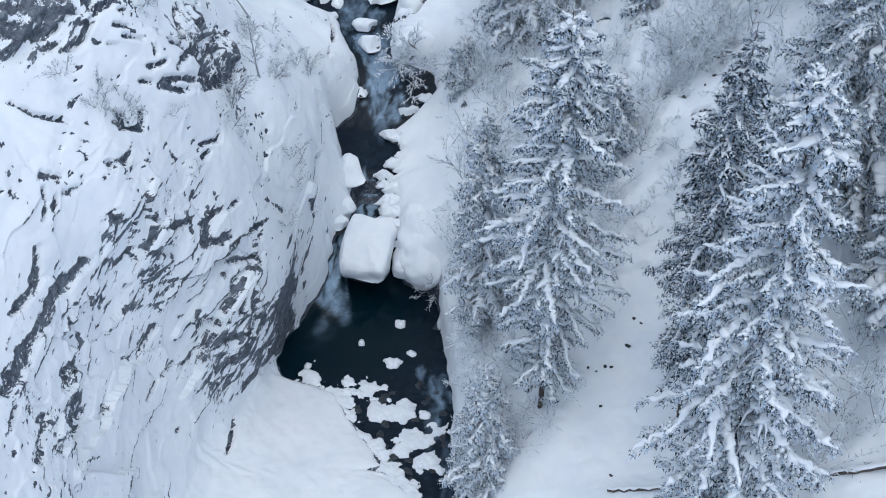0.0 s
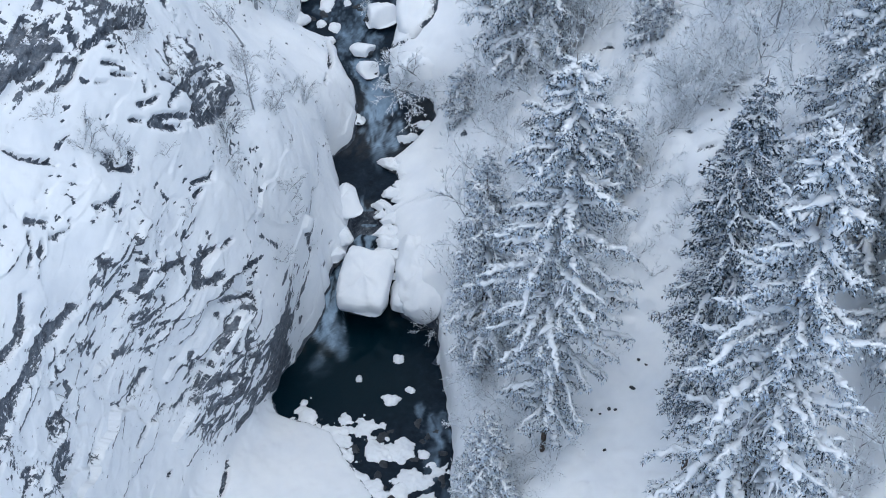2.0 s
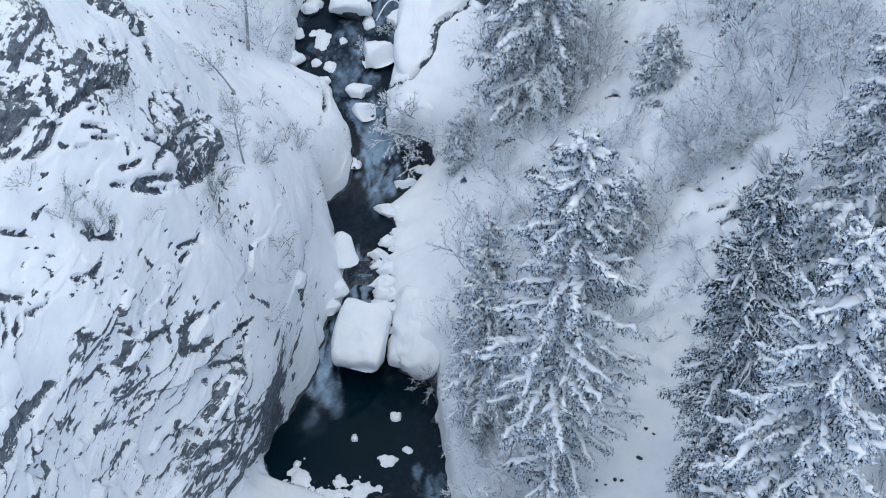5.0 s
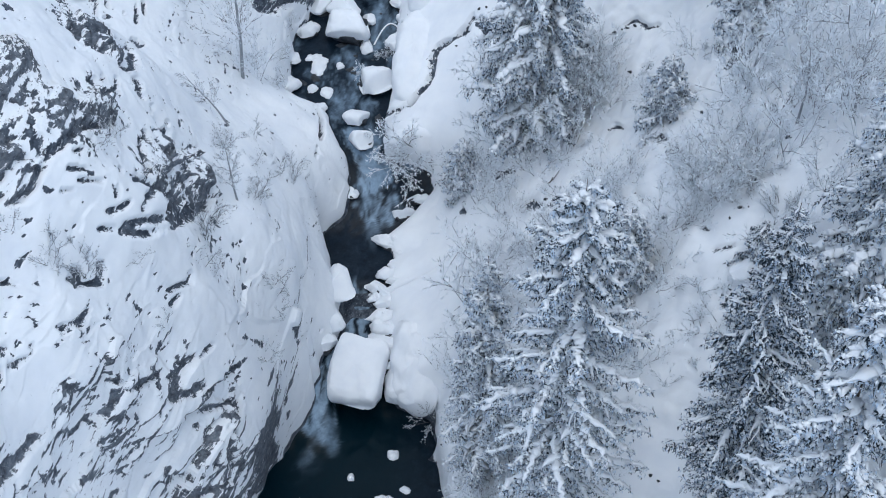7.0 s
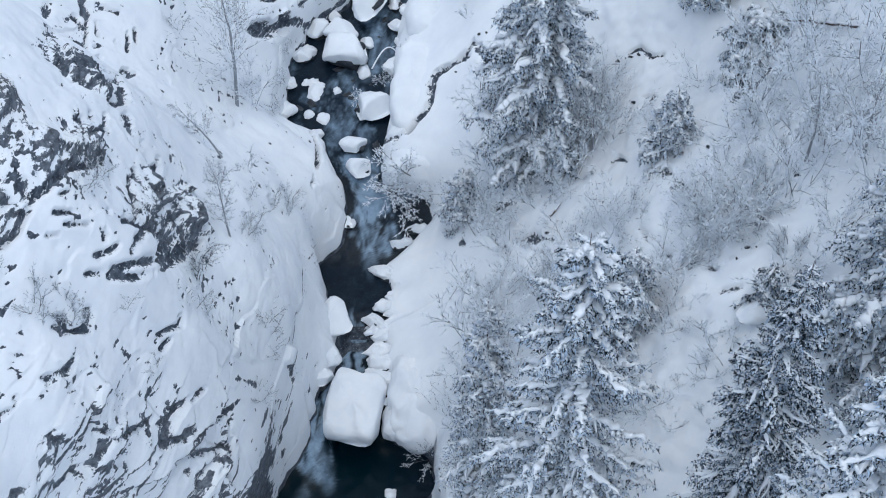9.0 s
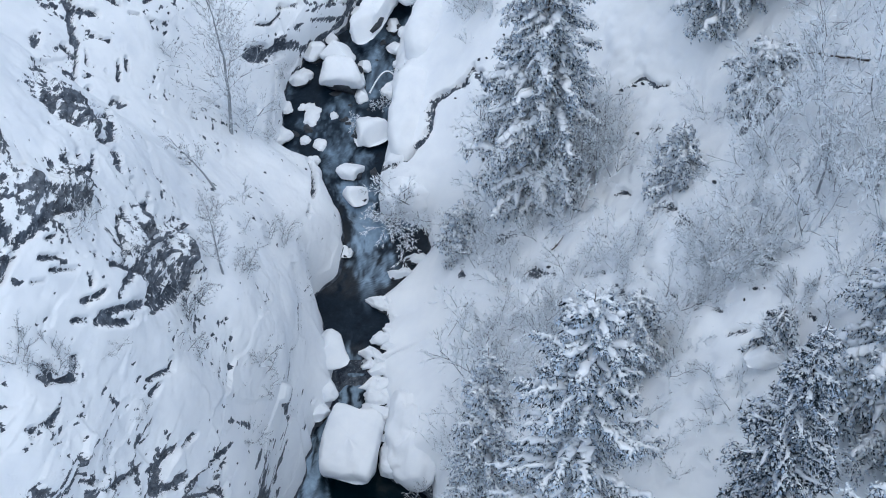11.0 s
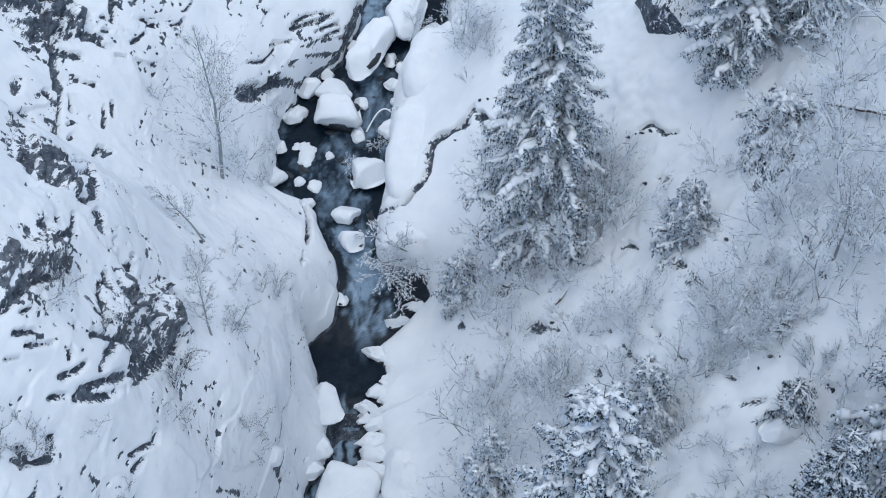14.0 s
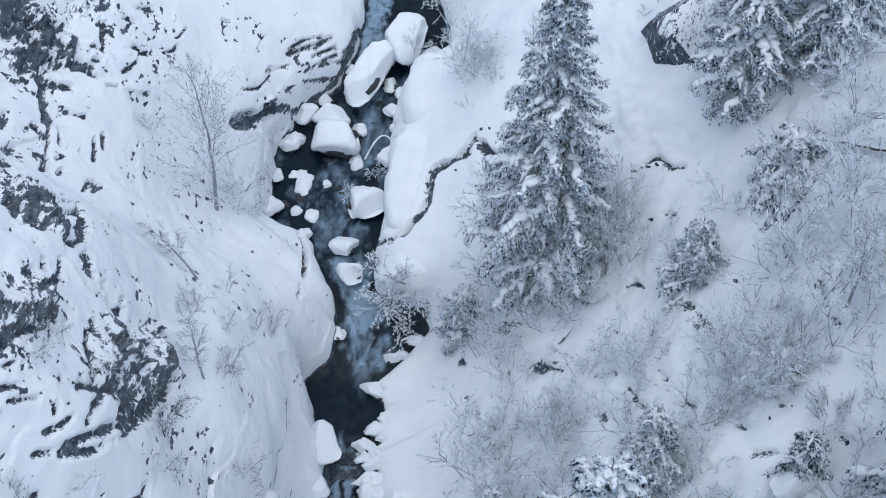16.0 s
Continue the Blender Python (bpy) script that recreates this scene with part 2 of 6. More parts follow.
station(113, [(-5.6, 14.8), (-5.8, 16), (-6.5, 18), (-8, 20), (-11.5, 22.5), (-16, 26), (-22, 32), (-46, 52)],
        [(-.3, 14.8), (0, 16), (2, 18), (6, 23), (13, 30.5), (20, 37), (48, 56)])
station(132, [(-6, 21), (-6.2, 22), (-7, 25), (-8.5, 27), (-12, 29.5), (-17, 33), (-23, 38), (-46, 58)],
        [(-.5, 21), (0, 22), (2, 25), (6, 30), (13, 37), (20, 44), (48, 62)])

# the stream: level of the water, and its two shores, against y
LEVEL = ((30, -.3), (66.5, 0), (71.5, 2.9), (74, 3.2), (78, 4.5), (83, 4.9), (88, 8.2), (92, 9), (97, 9.8), (101, 10.6), (106, 12.2), (112, 14.5), (132, 21))
SHORE_L = ((34, 1), (46, -.3), (51, -1.7), (53, -3.6), (55.4, -4.8), (57.5, -6.4), (59.8, -7.8), (60.8, -9.4), (62, -11.1), (62.9, -12), (65, -11.6), (67.2, -10.2),
           (69.2, -8.8), (71.1, -8.2), (73.1, -7.7), (74.6, -6.9), (77, -7), (81, -8.2), (82.6, -8.8), (83.9, -7.2), (85.7, -6.6), (87.7, -6.9), (90.6, -8.5), (91.7, -8.8),
           (92.6, -12), (94.6, -11.7), (98.5, -11.6), (100.8, -11), (103, -9.8), (105, -7.4), (107.7, -6), (110, -5.7), (113, -5.6), (132, -6))
SHORE_R = ((34, 6), (46, 3.3), (51, 1.9), (52.6, 1.2), (55, .6), (57.8, .8), (62.9, .45), (66, -.1), (69.5, -.4), (70.2, -3.0), (74.4, -3.6), (77, -4.0), (79, -3.8), (80.4, -3.4),
           (82.3, -4.5), (83.3, -3.1), (84.7, -1.5), (85.5, -.5), (87, -.8), (87.7, -3.7), (90.5, -4.4), (93, -3.8), (98.6, -3.5), (101, -3.5), (103.5, -3.2), (105.4, -2.4),
           (107.7, .9), (111, .5), (113, -.3), (132, -.5))


def along(table, y):
    return np.interp(y, [a for a, _ in table], [b for _, b in table])


def smooth_rows(ys, values, y):
    """Monotone cubic through the stations."""
    ys, values = np.asarray(ys, float), np.asarray(values, float)
    h, d = np.diff(ys), np.diff(values) / np.diff(ys)
    m = np.zeros_like(values)
    m[1:-1] = np.where(d[:-1] * d[1:] > 0, 2 * d[:-1] * d[1:] / (d[:-1] + d[1:] + 1e-9), 0)
    m[0], m[-1] = d[0], d[-1]
    i = np.clip(np.searchsorted(ys, y) - 1, 0, len(h) - 1)
    s = (y - ys[i]) / h[i]
    return ((1 + 2 * s) * (1 - s) ** 2 * values[i] + s * (1 - s) ** 2 * h[i] * m[i] + s * s * (3 - 2 * s) * values[i + 1] + s * s * (s - 1) * h[i] * m[i + 1])


def box_blur(a, k, axis):
    pad = [(0, 0)] * a.ndim
    pad[axis] = (k, k)
    c = np.cumsum(np.pad(a, pad, mode="edge"), axis=axis)
    n = a.shape[axis]
    hi = np.take(c, np.arange(2 * k, 2 * k + n), axis=axis)
    lo = np.take(c, np.arange(0, n), axis=axis)
    return (hi - lo) / (2 * k)


def blur(a, k):
    for _ in range(2):
        a = box_blur(box_blur(a, k, 0), k, 1)
    return a


def grid_normals(g):
    du, dv = np.gradient(g, axis=1), np.gradient(g, axis=0)
    n = np.cross(du, dv)
    return n / (np.linalg.norm(n, axis=2, keepdims=True) + 1e-9)


NY, NX = 820, 860


def gorge_grid():
    ys = np.linspace(36, 130, NY)
    knots = []
    sy = [s[0] for s in STATIONS]
    for side in (1, 2):
        count = len(STATIONS[0][side])
        block = np.stack([np.stack([smooth_rows(sy, [s[side][k][c] for s in STATIONS], ys) for c in (0, 1)], axis=1) for k in range(count)], axis=1)
        knots.append(block)                                       # rows x knots x 2
    left, right = knots
    # fine shore lines and the water's level on the knots next to the stream
    lev = along(LEVEL, ys)
    wander = np.stack([0 * ys, ys, 0 * ys], 1)
    ragged_l, ragged_r = .3 * fbm(wander, .5, 2, 18) * ramp(ys, 64, 70) + .45 * fbm(wander, 1.3, 3, 15) * ramp(64 - ys, 0, 2) + .2 * fbm(wander, 1.1, 3, 16), .28 * fbm(wander, 1.0, 3, 17) + (.22 - .8 * np.abs(fbm(wander, .9, 2, 27))) * ramp(ys, 69, 71) * (1 - ramp(ys, 82, 84))
    for block, shore, order in ((left, along(SHORE_L, ys) + ragged_l, (-1, -2, -3)), (right, along(SHORE_R, ys) + ragged_r, (0, 1, 2))):
        shelf = np.abs(block[:, order[1], 0] - block[:, order[0], 0]) > 2
        dx = shore - block[:, order[0], 0]
        even = np.convolve(np.pad(dx, 8, mode="edge"), np.ones(17) / 17, mode="valid")     # a ragged shelf leaves the wall behind it even
        block[:, order[0], 0] += dx
        block[:, order[1], 0] += np.where(shelf, even, dx)
        block[:, order[2], 0] += .4 * even
        block[:, order[0], 1] = np.where(shelf, lev + .55, lev - .25)
    deep_bed = lev - .9 - 2.8 * ramp(ys, 65.5, 68) * (1 - ramp(ys, 73.5, 76))
    bed = np.stack([np.stack([left[:, -1, 0] + .5, deep_bed], 1), np.stack([right[:, 0, 0] - .5, deep_bed], 1)], axis=1)
    line = np.concatenate([left, bed, right], axis=1)
    grid = np.zeros((NY, NX, 3))
    for i in range(NY):
        p = line[i]
        for _ in range(2):                                        # round the knots off
            q = np.empty((2 * len(p), 2))
            q[0], q[-1] = p[0], p[-1]
            q[1:-1:2], q[2:-1:2] = .8 * p[:-1] + .2 * p[1:], .2 * p[:-1] + .8 * p[1:]
            p = q
        seg = np.hypot(*np.diff(p, axis=0).T)
        # spend more points on the middle of the gorge than on the far slopes
        mid = .5 * (p[1:, 0] + p[:-1, 0])
        cost = seg * np.where(np.abs(mid + 16) < 9, 2.1, np.where(np.abs(mid) < 24, .9, .35))
        s = np.concatenate([[0], np.cumsum(cost)])
        t = np.linspace(0, s[-1], NX)
        grid[i, :, 0], grid[i, :, 2] = np.interp(t, s, p[:, 0]), np.interp(t, s, p[:, 1])
        grid[i, :, 1] = ys[i]
    grid = blur(grid, 2)
    high = ramp(grid[:, :, 2] - lev[:, None], 3, 7)[:, :, None]
    return grid + high * (blur(grid, 7) - grid)


# rock that stands out of the snow: x, y, z, reach, how far it juts out
OUTCROPS = ((-15.4, 66.6, 25.6, 1.6, .35), (-14.8, 68.6, 24.2, 1.9, .6), (-14.0, 69.8, 22.0, 1.9, .6), (-20.4, 64.0, 35.0, 2.2, .6), (-18.2, 64.4, 32.8, 1.7, .5), (-17.3, 66.6, 30.2, 1.6, .5),
            (-22.6, 58.0, 33.0, 2.3, .7), (-20.9, 59.8, 32.6, 1.9, .6), (-18.0, 73.2, 29.6, 1.7, .5), (-18.8, 73.0, 31.2, 1.6, .5), (-22.8, 89.8, 27.6, 2.4, .8), (-24.4, 90.0, 29.6, 2.6, .9),
            (-21.9, 91.8, 26.0, 1.2, .4), (-11.8, 100.1, 14.0, .9, .4), (-12.4, 58.2, 7.5, 1.7, .4))


# narrow clefts in the snow, as lines over the plan
CLEFTS = (((-14.4, 95.3), (-13.2, 96.6), (-12.4, 97.8)), ((2.6, 94.6), (1.0, 94.2), (-.3, 94.9), (-.8, 93.2), (-1.0, 91.6), (-3.2, 90.5)),
          ((2.3, 94.9), (3.0, 93.8), (3.5, 92.4)), ((-9.3, 91.2), (-8.9, 90.2), (-8.6, 88.0), (-9.0, 84.5)))


def cleft_near(x, y, width):
    """1 on a cleft, falling to 0 at width."""
    best = np.full(len(x), 9.0)
    wob = .18 * fbm(np.stack([x, y, 0 * x], 1), 1.1, 3, 91)
    for line in CLEFTS:
        for (ax, ay), (bx, by) in zip(line[:-1], line[1:]):
            k = (np.abs(x - .5 * (ax + bx)) < 4) & (np.abs(y - .5 * (ay + by)) < 5)
            dx, dy = bx - ax, by - ay
            t = np.clip(((x[k] - ax) * dx + (y[k] - ay) * dy) / (dx * dx + dy * dy), 0, 1)
            best[k] = np.minimum(best[k], np.hypot(x[k] - ax - t * dx, y[k] - ay - t * dy) + wob[k])
    best += .5 * np.clip(fbm(np.stack([x, y, 0 * x], 1), .9, 2, 96) - .05, 0, 1)
    return ramp(width - best, 0, .6 * width)


# dark ledges, cracks, gullies and some shade under crags, as lines on the rock
GULLY_SHADE = []


def gully_shade(width, *line):
    GULLY_SHADE.append((width, line))


gully_shade(0.28, (-13.9, 56.4, 5.0), (-13.9, 56.1, 3.0), (-14.1, 55.1, 1.9), (-14.3, 53.3, 1.2))
gully_shade(0.25, (-20.9, 49.1, 25.3), (-21.0, 47.7, 23.8), (-21.6, 45.6, 24.1))
gully_shade(0.3, (-19.2, 50.0, 20.8), (-19.0, 49.2, 19.0), (-19.9, 46.8, 18.6))
gully_shade(0.25, (-18.5, 51.8, 19.6), (-18.9, 50.3, 17.8), (-19.1, 49.2, 17.6))
gully_shade(0.28, (-14.4, 61.2, 21.9), (-13.6, 62.4, 21.3), (-13.6, 62.9, 21.5))
gully_shade(0.25, (-14.3, 60.9, 21.2), (-14.0, 61.4, 21.2))
gully_shade(0.28, (-17.8, 57.8, 27.0), (-17.5, 57.5, 26.4), (-16.9, 58.1, 25.7), (-16.9, 59.1, 26.0))
gully_shade(0.32, (-18.0, 54.8, 26.0), (-17.5, 55.5, 25.5), (-17.2, 56.3, 25.4))
gully_shade(0.35, (-20.8, 52.3, 27.4), (-20.2, 52.6, 27.0))
gully_shade(0.2, (-17.1, 52.2, 5.8), (-17.9, 50.5, 5.8))
gully_shade(0.2, (-16.2, 52.9, 4.9), (-16.9, 51.4, 3.9))
gully_shade(0.22, (-18.7, 49.1, 13.8), (-19.0, 46.4, 14.2))
gully_shade(0.22, (-20.9, 39.4, 21.9), (-21.1, 41.9, 21.7))
gully_shade(0.22, (-20.1, 40.1, 19.0), (-20.3, 41.4, 19.5), (-20.4, 44.0, 18.8))
gully_shade(0.3, (-13.1, 61.9, 16.6), (-13.9, 59.6, 17.6), (-14.5, 58.8, 17.7))
gully_shade(0.25, (-12.1, 61.2, 14.8), (-12.6, 59.1, 11.9), (-13.5, 57.1, 11.5))
gully_shade(0.3, (-11.6, 61.8, 13.7), (-12.2, 58.4, 9.4))
gully_shade(0.35, (-22.7, 88.4, 25.2), (-21.6, 88.5, 24.9))
gully_shade(0.25, (-22.8, 88.4, 25.4), (-22.9, 86.9, 25.1), (-22.2, 85.1, 24.3), (-22.0, 82.3, 24.0))
gully_shade(0.2, (-21.8, 87.1, 24.2), (-21.2, 88.2, 23.0))
gully_shade(0.35, (-18.8, 72.5, 31.8), (-18.3, 72.5, 31.0), (-18.5, 72.2, 30.9))
gully_shade(0.2, (-20.7, 94.9, 25.0), (-20.5, 92.8, 24.4))
gully_shade(0.16, (-18.8, 94.8, 22.7), (-18.3, 95.7, 22.0))
gully_shade(0.16, (-17.6, 96.6, 21.4), (-17.2, 97.3, 21.1))
gully_shade(0.14, (-17.0, 98.4, 21.4), (-16.7, 99.2, 21.5))
gully_shade(0.2, (-19.3, 97.9, 24.0), (-18.6, 98.6, 23.3))
gully_shade(0.14, (-19.8, 96.5, 24.1), (-19.3, 96.8, 23.7))
gully_shade(0.15, (-20.1, 82.7, 22.4), (-19.3, 83.5, 21.6))
gully_shade(0.14, (-16.3, 88.8, 21.4), (-16.2, 90.9, 19.6))
gully_shade(0.14, (-16.1, 89.7, 17.1), (-15.1, 90.9, 15.6))
gully_shade(0.14, (-14.8, 102.0, 20.1), (-14.3, 102.3, 19.8))
gully_shade(0.25, (-10.7, 103.3, 16.4), (-7.8, 106.5, 15.4))
gully_shade(0.25, (-9.3, 103.1, 16.5), (-9.0, 103.3, 14.6))
gully_shade(0.2, (-8.2, 103.7, 15.9), (-6.8, 106.7, 14.1))
gully_shade(0.15, (-10.9, 101.4, 14.6), (-10.2, 102.1, 14.5))
gully_shade(0.15, (-9.6, 102.7, 14.3), (-7.4, 105.2, 12.7))
gully_shade(0.14, (-11.9, 101.4, 16.6), (-11.2, 102.2, 16.1))
gully_shade(0.16, (-13.3, 98.2, 17.1), (-12.4, 99.8, 16.0), (-11.8, 101.2, 16.0))
gully_shade(0.3, (-21.4, 76.0, 30.8), (-21.0, 75.4, 30.8))
gully_shade(0.3, (-24.2, 84.6, 26.2), (-24.1, 83.5, 26.1))
gully_shade(1.20, (-24.9, 89.7, 29.4), (-23.7, 91.7, 28.3), (-22.5, 93.8, 26.5), (-21.2, 95.8, 25.8))
gully_shade(1.29, (-24.4, 90.3, 27.4), (-23.7, 89.9, 26.8), (-23.9, 89, 26.5))
gully_shade(0.74, (-22.8, 91.4, 26.2), (-22.1, 91, 26))
gully_shade(0.39, (-23.3, 88.9, 26), (-23, 87.9, 25.2), (-22.4, 85.8, 24.4))
gully_shade(0.34, (-22.6, 89.3, 26), (-21.6, 90.1, 25.4), (-20.6, 90.7, 24.1))
gully_shade(0.26, (-21.5, 90.5, 25.3), (-20.8, 91.1, 24.5))
gully_shade(0.26, (-20.8, 91.6, 24.7), (-20.6, 91.9, 24.4))
gully_shade(0.37, (-22.7, 88.5, 25.3), (-21.8, 89, 24.6))
gully_shade(0.18, (-20.9, 94.9, 25), (-20.6, 93.2, 24.3))
gully_shade(0.18, (-21, 92.6, 25), (-20.6, 93, 24.3))
gully_shade(0.23, (-21.8, 87.3, 24.2), (-20.9, 87.6, 23.5))
gully_shade(0.18, (-20.8, 95.9, 25.3), (-20.6, 96.6, 25.2))
gully_shade(0.16, (-19.4, 98, 23.7), (-18.7, 98.7, 23.5))
gully_shade(0.16, (-19.4, 98, 23.7), (-18.7, 98.3, 23.2))
gully_shade(0.16, (-19.9, 96.4, 24.3), (-19.4, 96.8, 23.7))
gully_shade(0.24, (-19.1, 94.9, 23.1), (-18.5, 95.5, 22))
gully_shade(0.19, (-17.7, 96.7, 21.3), (-17.3, 97.2, 21), (-17.1, 97.6, 21.2))
gully_shade(0.21, (-19.4, 92.5, 23), (-18.8, 94, 22.7))
gully_shade(0.16, (-20.1, 90.7, 23.4), (-19.6, 91.1, 23))
gully_shade(0.16, (-17.1, 98.3, 21.3), (-16.7, 99.2, 21.4))
gully_shade(0.44, (-23, 85, 24.9), (-22.4, 84.9, 24.3))
gully_shade(0.16, (-22.4, 84.3, 24.3), (-22.2, 84.1, 24), (-22.1, 82.9, 23.9))
gully_shade(0.44, (-21.8, 77.1, 30.1), (-23.5, 82.1, 25.7), (-21, 75.2, 30.8))
gully_shade(0.21, (-20.6, 74.4, 31.1), (-19.6, 73.1, 31.8))
gully_shade(0.36, (-19.7, 72.1, 31.3), (-19.5, 72.5, 31.6), (-18.9, 72.7, 31.5), (-18.6, 73.1, 30.7))
gully_shade(0.31, (-19.8, 71.8, 31.3), (-19.2, 71.4, 31.4))
gully_shade(0.33, (-18.9, 74.5, 30.5), (-21.3, 82.7, 23.5))
gully_shade(0.16, (-18.9, 71.6, 30.6), (-18.5, 72.4, 30.6))
gully_shade(0.69, (-18.6, 71.9, 29.9), (-18.2, 72.3, 29.7), (-18, 73.3, 29.4))
gully_shade(0.26, (-18.4, 72.6, 30.7), (-18.5, 75.7, 28))
gully_shade(0.19, (-18.7, 76, 28), (-18.3, 76.3, 27.3), (-17.7, 74.3, 27.5))
gully_shade(0.33, (-18.1, 75.2, 27.6), (-17.7, 75, 27.3), (-17.4, 73, 27.8), (-17.5, 72, 28.5))
gully_shade(0.16, (-20.7, 85, 23.1), (-18.9, 78, 26.2))
gully_shade(0.16, (-21.9, 85.9, 24.1), (-21.6, 84.7, 23.8))
gully_shade(0.16, (-21.6, 83.6, 23.7), (-21.4, 83.8, 23.6))
gully_shade(0.16, (-20.2, 86.6, 22.7), (-20, 85.1, 22.3))
gully_shade(0.16, (-19.9, 87.3, 22.4), (-19.7, 86.4, 22.1))
gully_shade(0.19, (-20, 82.1, 22.6), (-20, 83.2, 22.3))
gully_shade(0.19, (-19.8, 83.4, 22.1), (-19.4, 83.5, 21.7), (-19.6, 82.6, 22.1))
gully_shade(0.17, (-18, 69.3, 30.1), (-17.1, 67.2, 30.9))
gully_shade(0.16, (-17.6, 70.3, 29.2), (-17.3, 68.9, 29.4))
gully_shade(0.28, (-18.1, 67.9, 30.9), (-17.8, 67.4, 30.8))
gully_shade(0.24, (-17.3, 66.6, 31.2), (-17.3, 69, 29.2))
gully_shade(0.35, (-17, 71.9, 27.8), (-16.5, 71, 27.4))
gully_shade(0.21, (-16.2, 71.2, 26.6), (-16, 70.7, 26.3))
gully_shade(0.62, (-18.3, 64.5, 32.6), (-17.9, 65.4, 31.2))
gully_shade(0.19, (-17.8, 65.2, 31), (-17.1, 66.4, 29.9))
gully_shade(0.16, (-17.7, 66.8, 31.2), (-17.4, 65.7, 31.2))
gully_shade(0.19, (-16.8, 66.9, 30.7), (-16.9, 66.6, 29.8), (-17.2, 66.3, 29.9))
gully_shade(0.32, (-17.7, 64.7, 30.5), (-17, 66, 29.7))
gully_shade(0.18, (-17.8, 64.3, 30.9), (-17.8, 63.7, 31), (-18.1, 62.8, 31.1))
gully_shade(0.16, (-18, 62.4, 30.8), (-17.7, 62.8, 30.6))
gully_shade(0.32, (-15.6, 70.9, 24.9), (-14.9, 68.6, 25.3), (-14.7, 67.1, 25.4), (-14.6, 67.3, 24.1))
gully_shade(0.16, (-14.8, 69.4, 24.8), (-14.4, 67.9, 24.5))
gully_shade(0.21, (-14.1, 68, 24.4), (-13.9, 67.7, 23.3))
gully_shade(0.20, (-16.1, 67.4, 27.3), (-15.8, 66, 26.8), (-15.6, 65.2, 26.6))
gully_shade(0.16, (-13.5, 71.2, 22.4), (-13.2, 69.8, 22.1))
# shade under the crag, put in as a groove of bare dark rock
gully_shade(0.46, (-13.2, 69.6, 21.8), (-13.7, 68.6, 21.5), (-14.2, 66.2, 22.7), (-14.8, 63.3, 25.2), (-15.9, 61.6, 26.5))
gully_shade(0.29, (-14.7, 66.5, 25.8), (-14.5, 67.1, 23), (-14.5, 65.1, 23.7))
gully_shade(0.28, (-13.9, 68.3, 24), (-13.8, 68, 22.2))
gully_shade(0.18, (-15.2, 64.9, 26.1), (-15, 64, 25.1), (-15.4, 62.9, 25.8))
gully_shade(0.21, (-15.8, 62.4, 27.3), (-16.5, 61.2, 27.6))
gully_shade(0.17, (-10.4, 103.8, 16), (-8.9, 104.9, 15.7), (-7.8, 106.6, 15.3))
gully_shade(0.16, (-9.6, 103.2, 14.9), (-8.5, 104.4, 14.8), (-7.4, 105.9, 14.3))
gully_shade(0.65, (-22.7, 57.8, 32.8), (-21.6, 58.5, 31.9), (-20.9, 59.3, 32), (-20.8, 60.4, 33.3))
gully_shade(0.55, (-23, 59, 32.8), (-22, 59, 33.3), (-21.6, 60.3, 33.6))
gully_shade(0.36, (-20.5, 59.9, 32.4), (-19.4, 60.7, 31.9), (-18.5, 62.2, 31.3), (-17.8, 64.7, 30.8))
gully_shade(0.23, (-20.3, 59.2, 31.7), (-19.5, 59.6, 31.8), (-19, 61.3, 31.3))
gully_shade(0.31, (-20.4, 58.5, 30.8), (-19.5, 59.6, 30.9), (-19.2, 60.7, 31.2))
gully_shade(0.35, (-21.3, 57.8, 31.5), (-20.7, 58.4, 31.4))
gully_shade(0.36, (-19.5, 61.8, 32.2), (-19.3, 61.4, 31.6))
gully_shade(0.18, (-18.1, 61.4, 30.5), (-17.6, 61.9, 30))
gully_shade(0.19, (-17.7, 61.3, 29.8), (-17, 62, 29.1))
gully_shade(0.16, (-18.4, 60.4, 29.9), (-18, 60.7, 29.7))
gully_shade(0.16, (-16.4, 63.7, 28.4), (-16.3, 62.1, 28))
gully_shade(0.35, (-15.7, 64.2, 27.3), (-15.1, 65.1, 25.9), (-15.3, 63, 26.3))
gully_shade(0.43, (-15, 65.3, 25.8), (-14.6, 66.6, 23.6), (-14.7, 64.1, 24.6))
gully_shade(0.18, (-15.6, 71.6, 25), (-14.6, 67.5, 25.7), (-14.1, 66.1, 25.4))
gully_shade(0.17, (-16.1, 68.5, 26.9), (-15.5, 65.9, 26.5))
# the crag's shaded underside again, coloured as bare rock
gully_shade(0.40, (-16, 61.1, 26.5), (-15.1, 62.3, 25.1), (-14.2, 65.1, 23.2), (-13.6, 68.6, 21.3), (-13.3, 69.2, 21.8))
gully_shade(0.24, (-14.3, 67.9, 24.2), (-13.9, 67.8, 23.1))
gully_shade(0.24, (-16.6, 61.2, 27.8), (-16, 62, 27.4))
gully_shade(0.27, (-16.9, 60.3, 27.4), (-16.5, 60.7, 27))
gully_shade(0.22, (-22.4, 54.8, 30.3), (-21.4, 54.9, 29.4), (-19.9, 55.5, 28.4))
gully_shade(0.16, (-18, 57.2, 27), (-17.7, 57.4, 26.3), (-17.1, 58.4, 25.7), (-16.9, 59.1, 26))
gully_shade(0.21, (-18.2, 55, 26), (-17.5, 56.1, 25.2), (-17.2, 56.6, 25.4))
gully_shade(0.16, (-18, 54.6, 25.8), (-17.3, 55.6, 25.3))
gully_shade(0.18, (-20, 52.2, 26.3), (-19.1, 53, 26.1), (-19.2, 53.4, 26.4))
gully_shade(0.17, (-21, 52.3, 27.2), (-20.2, 52.8, 26.7))
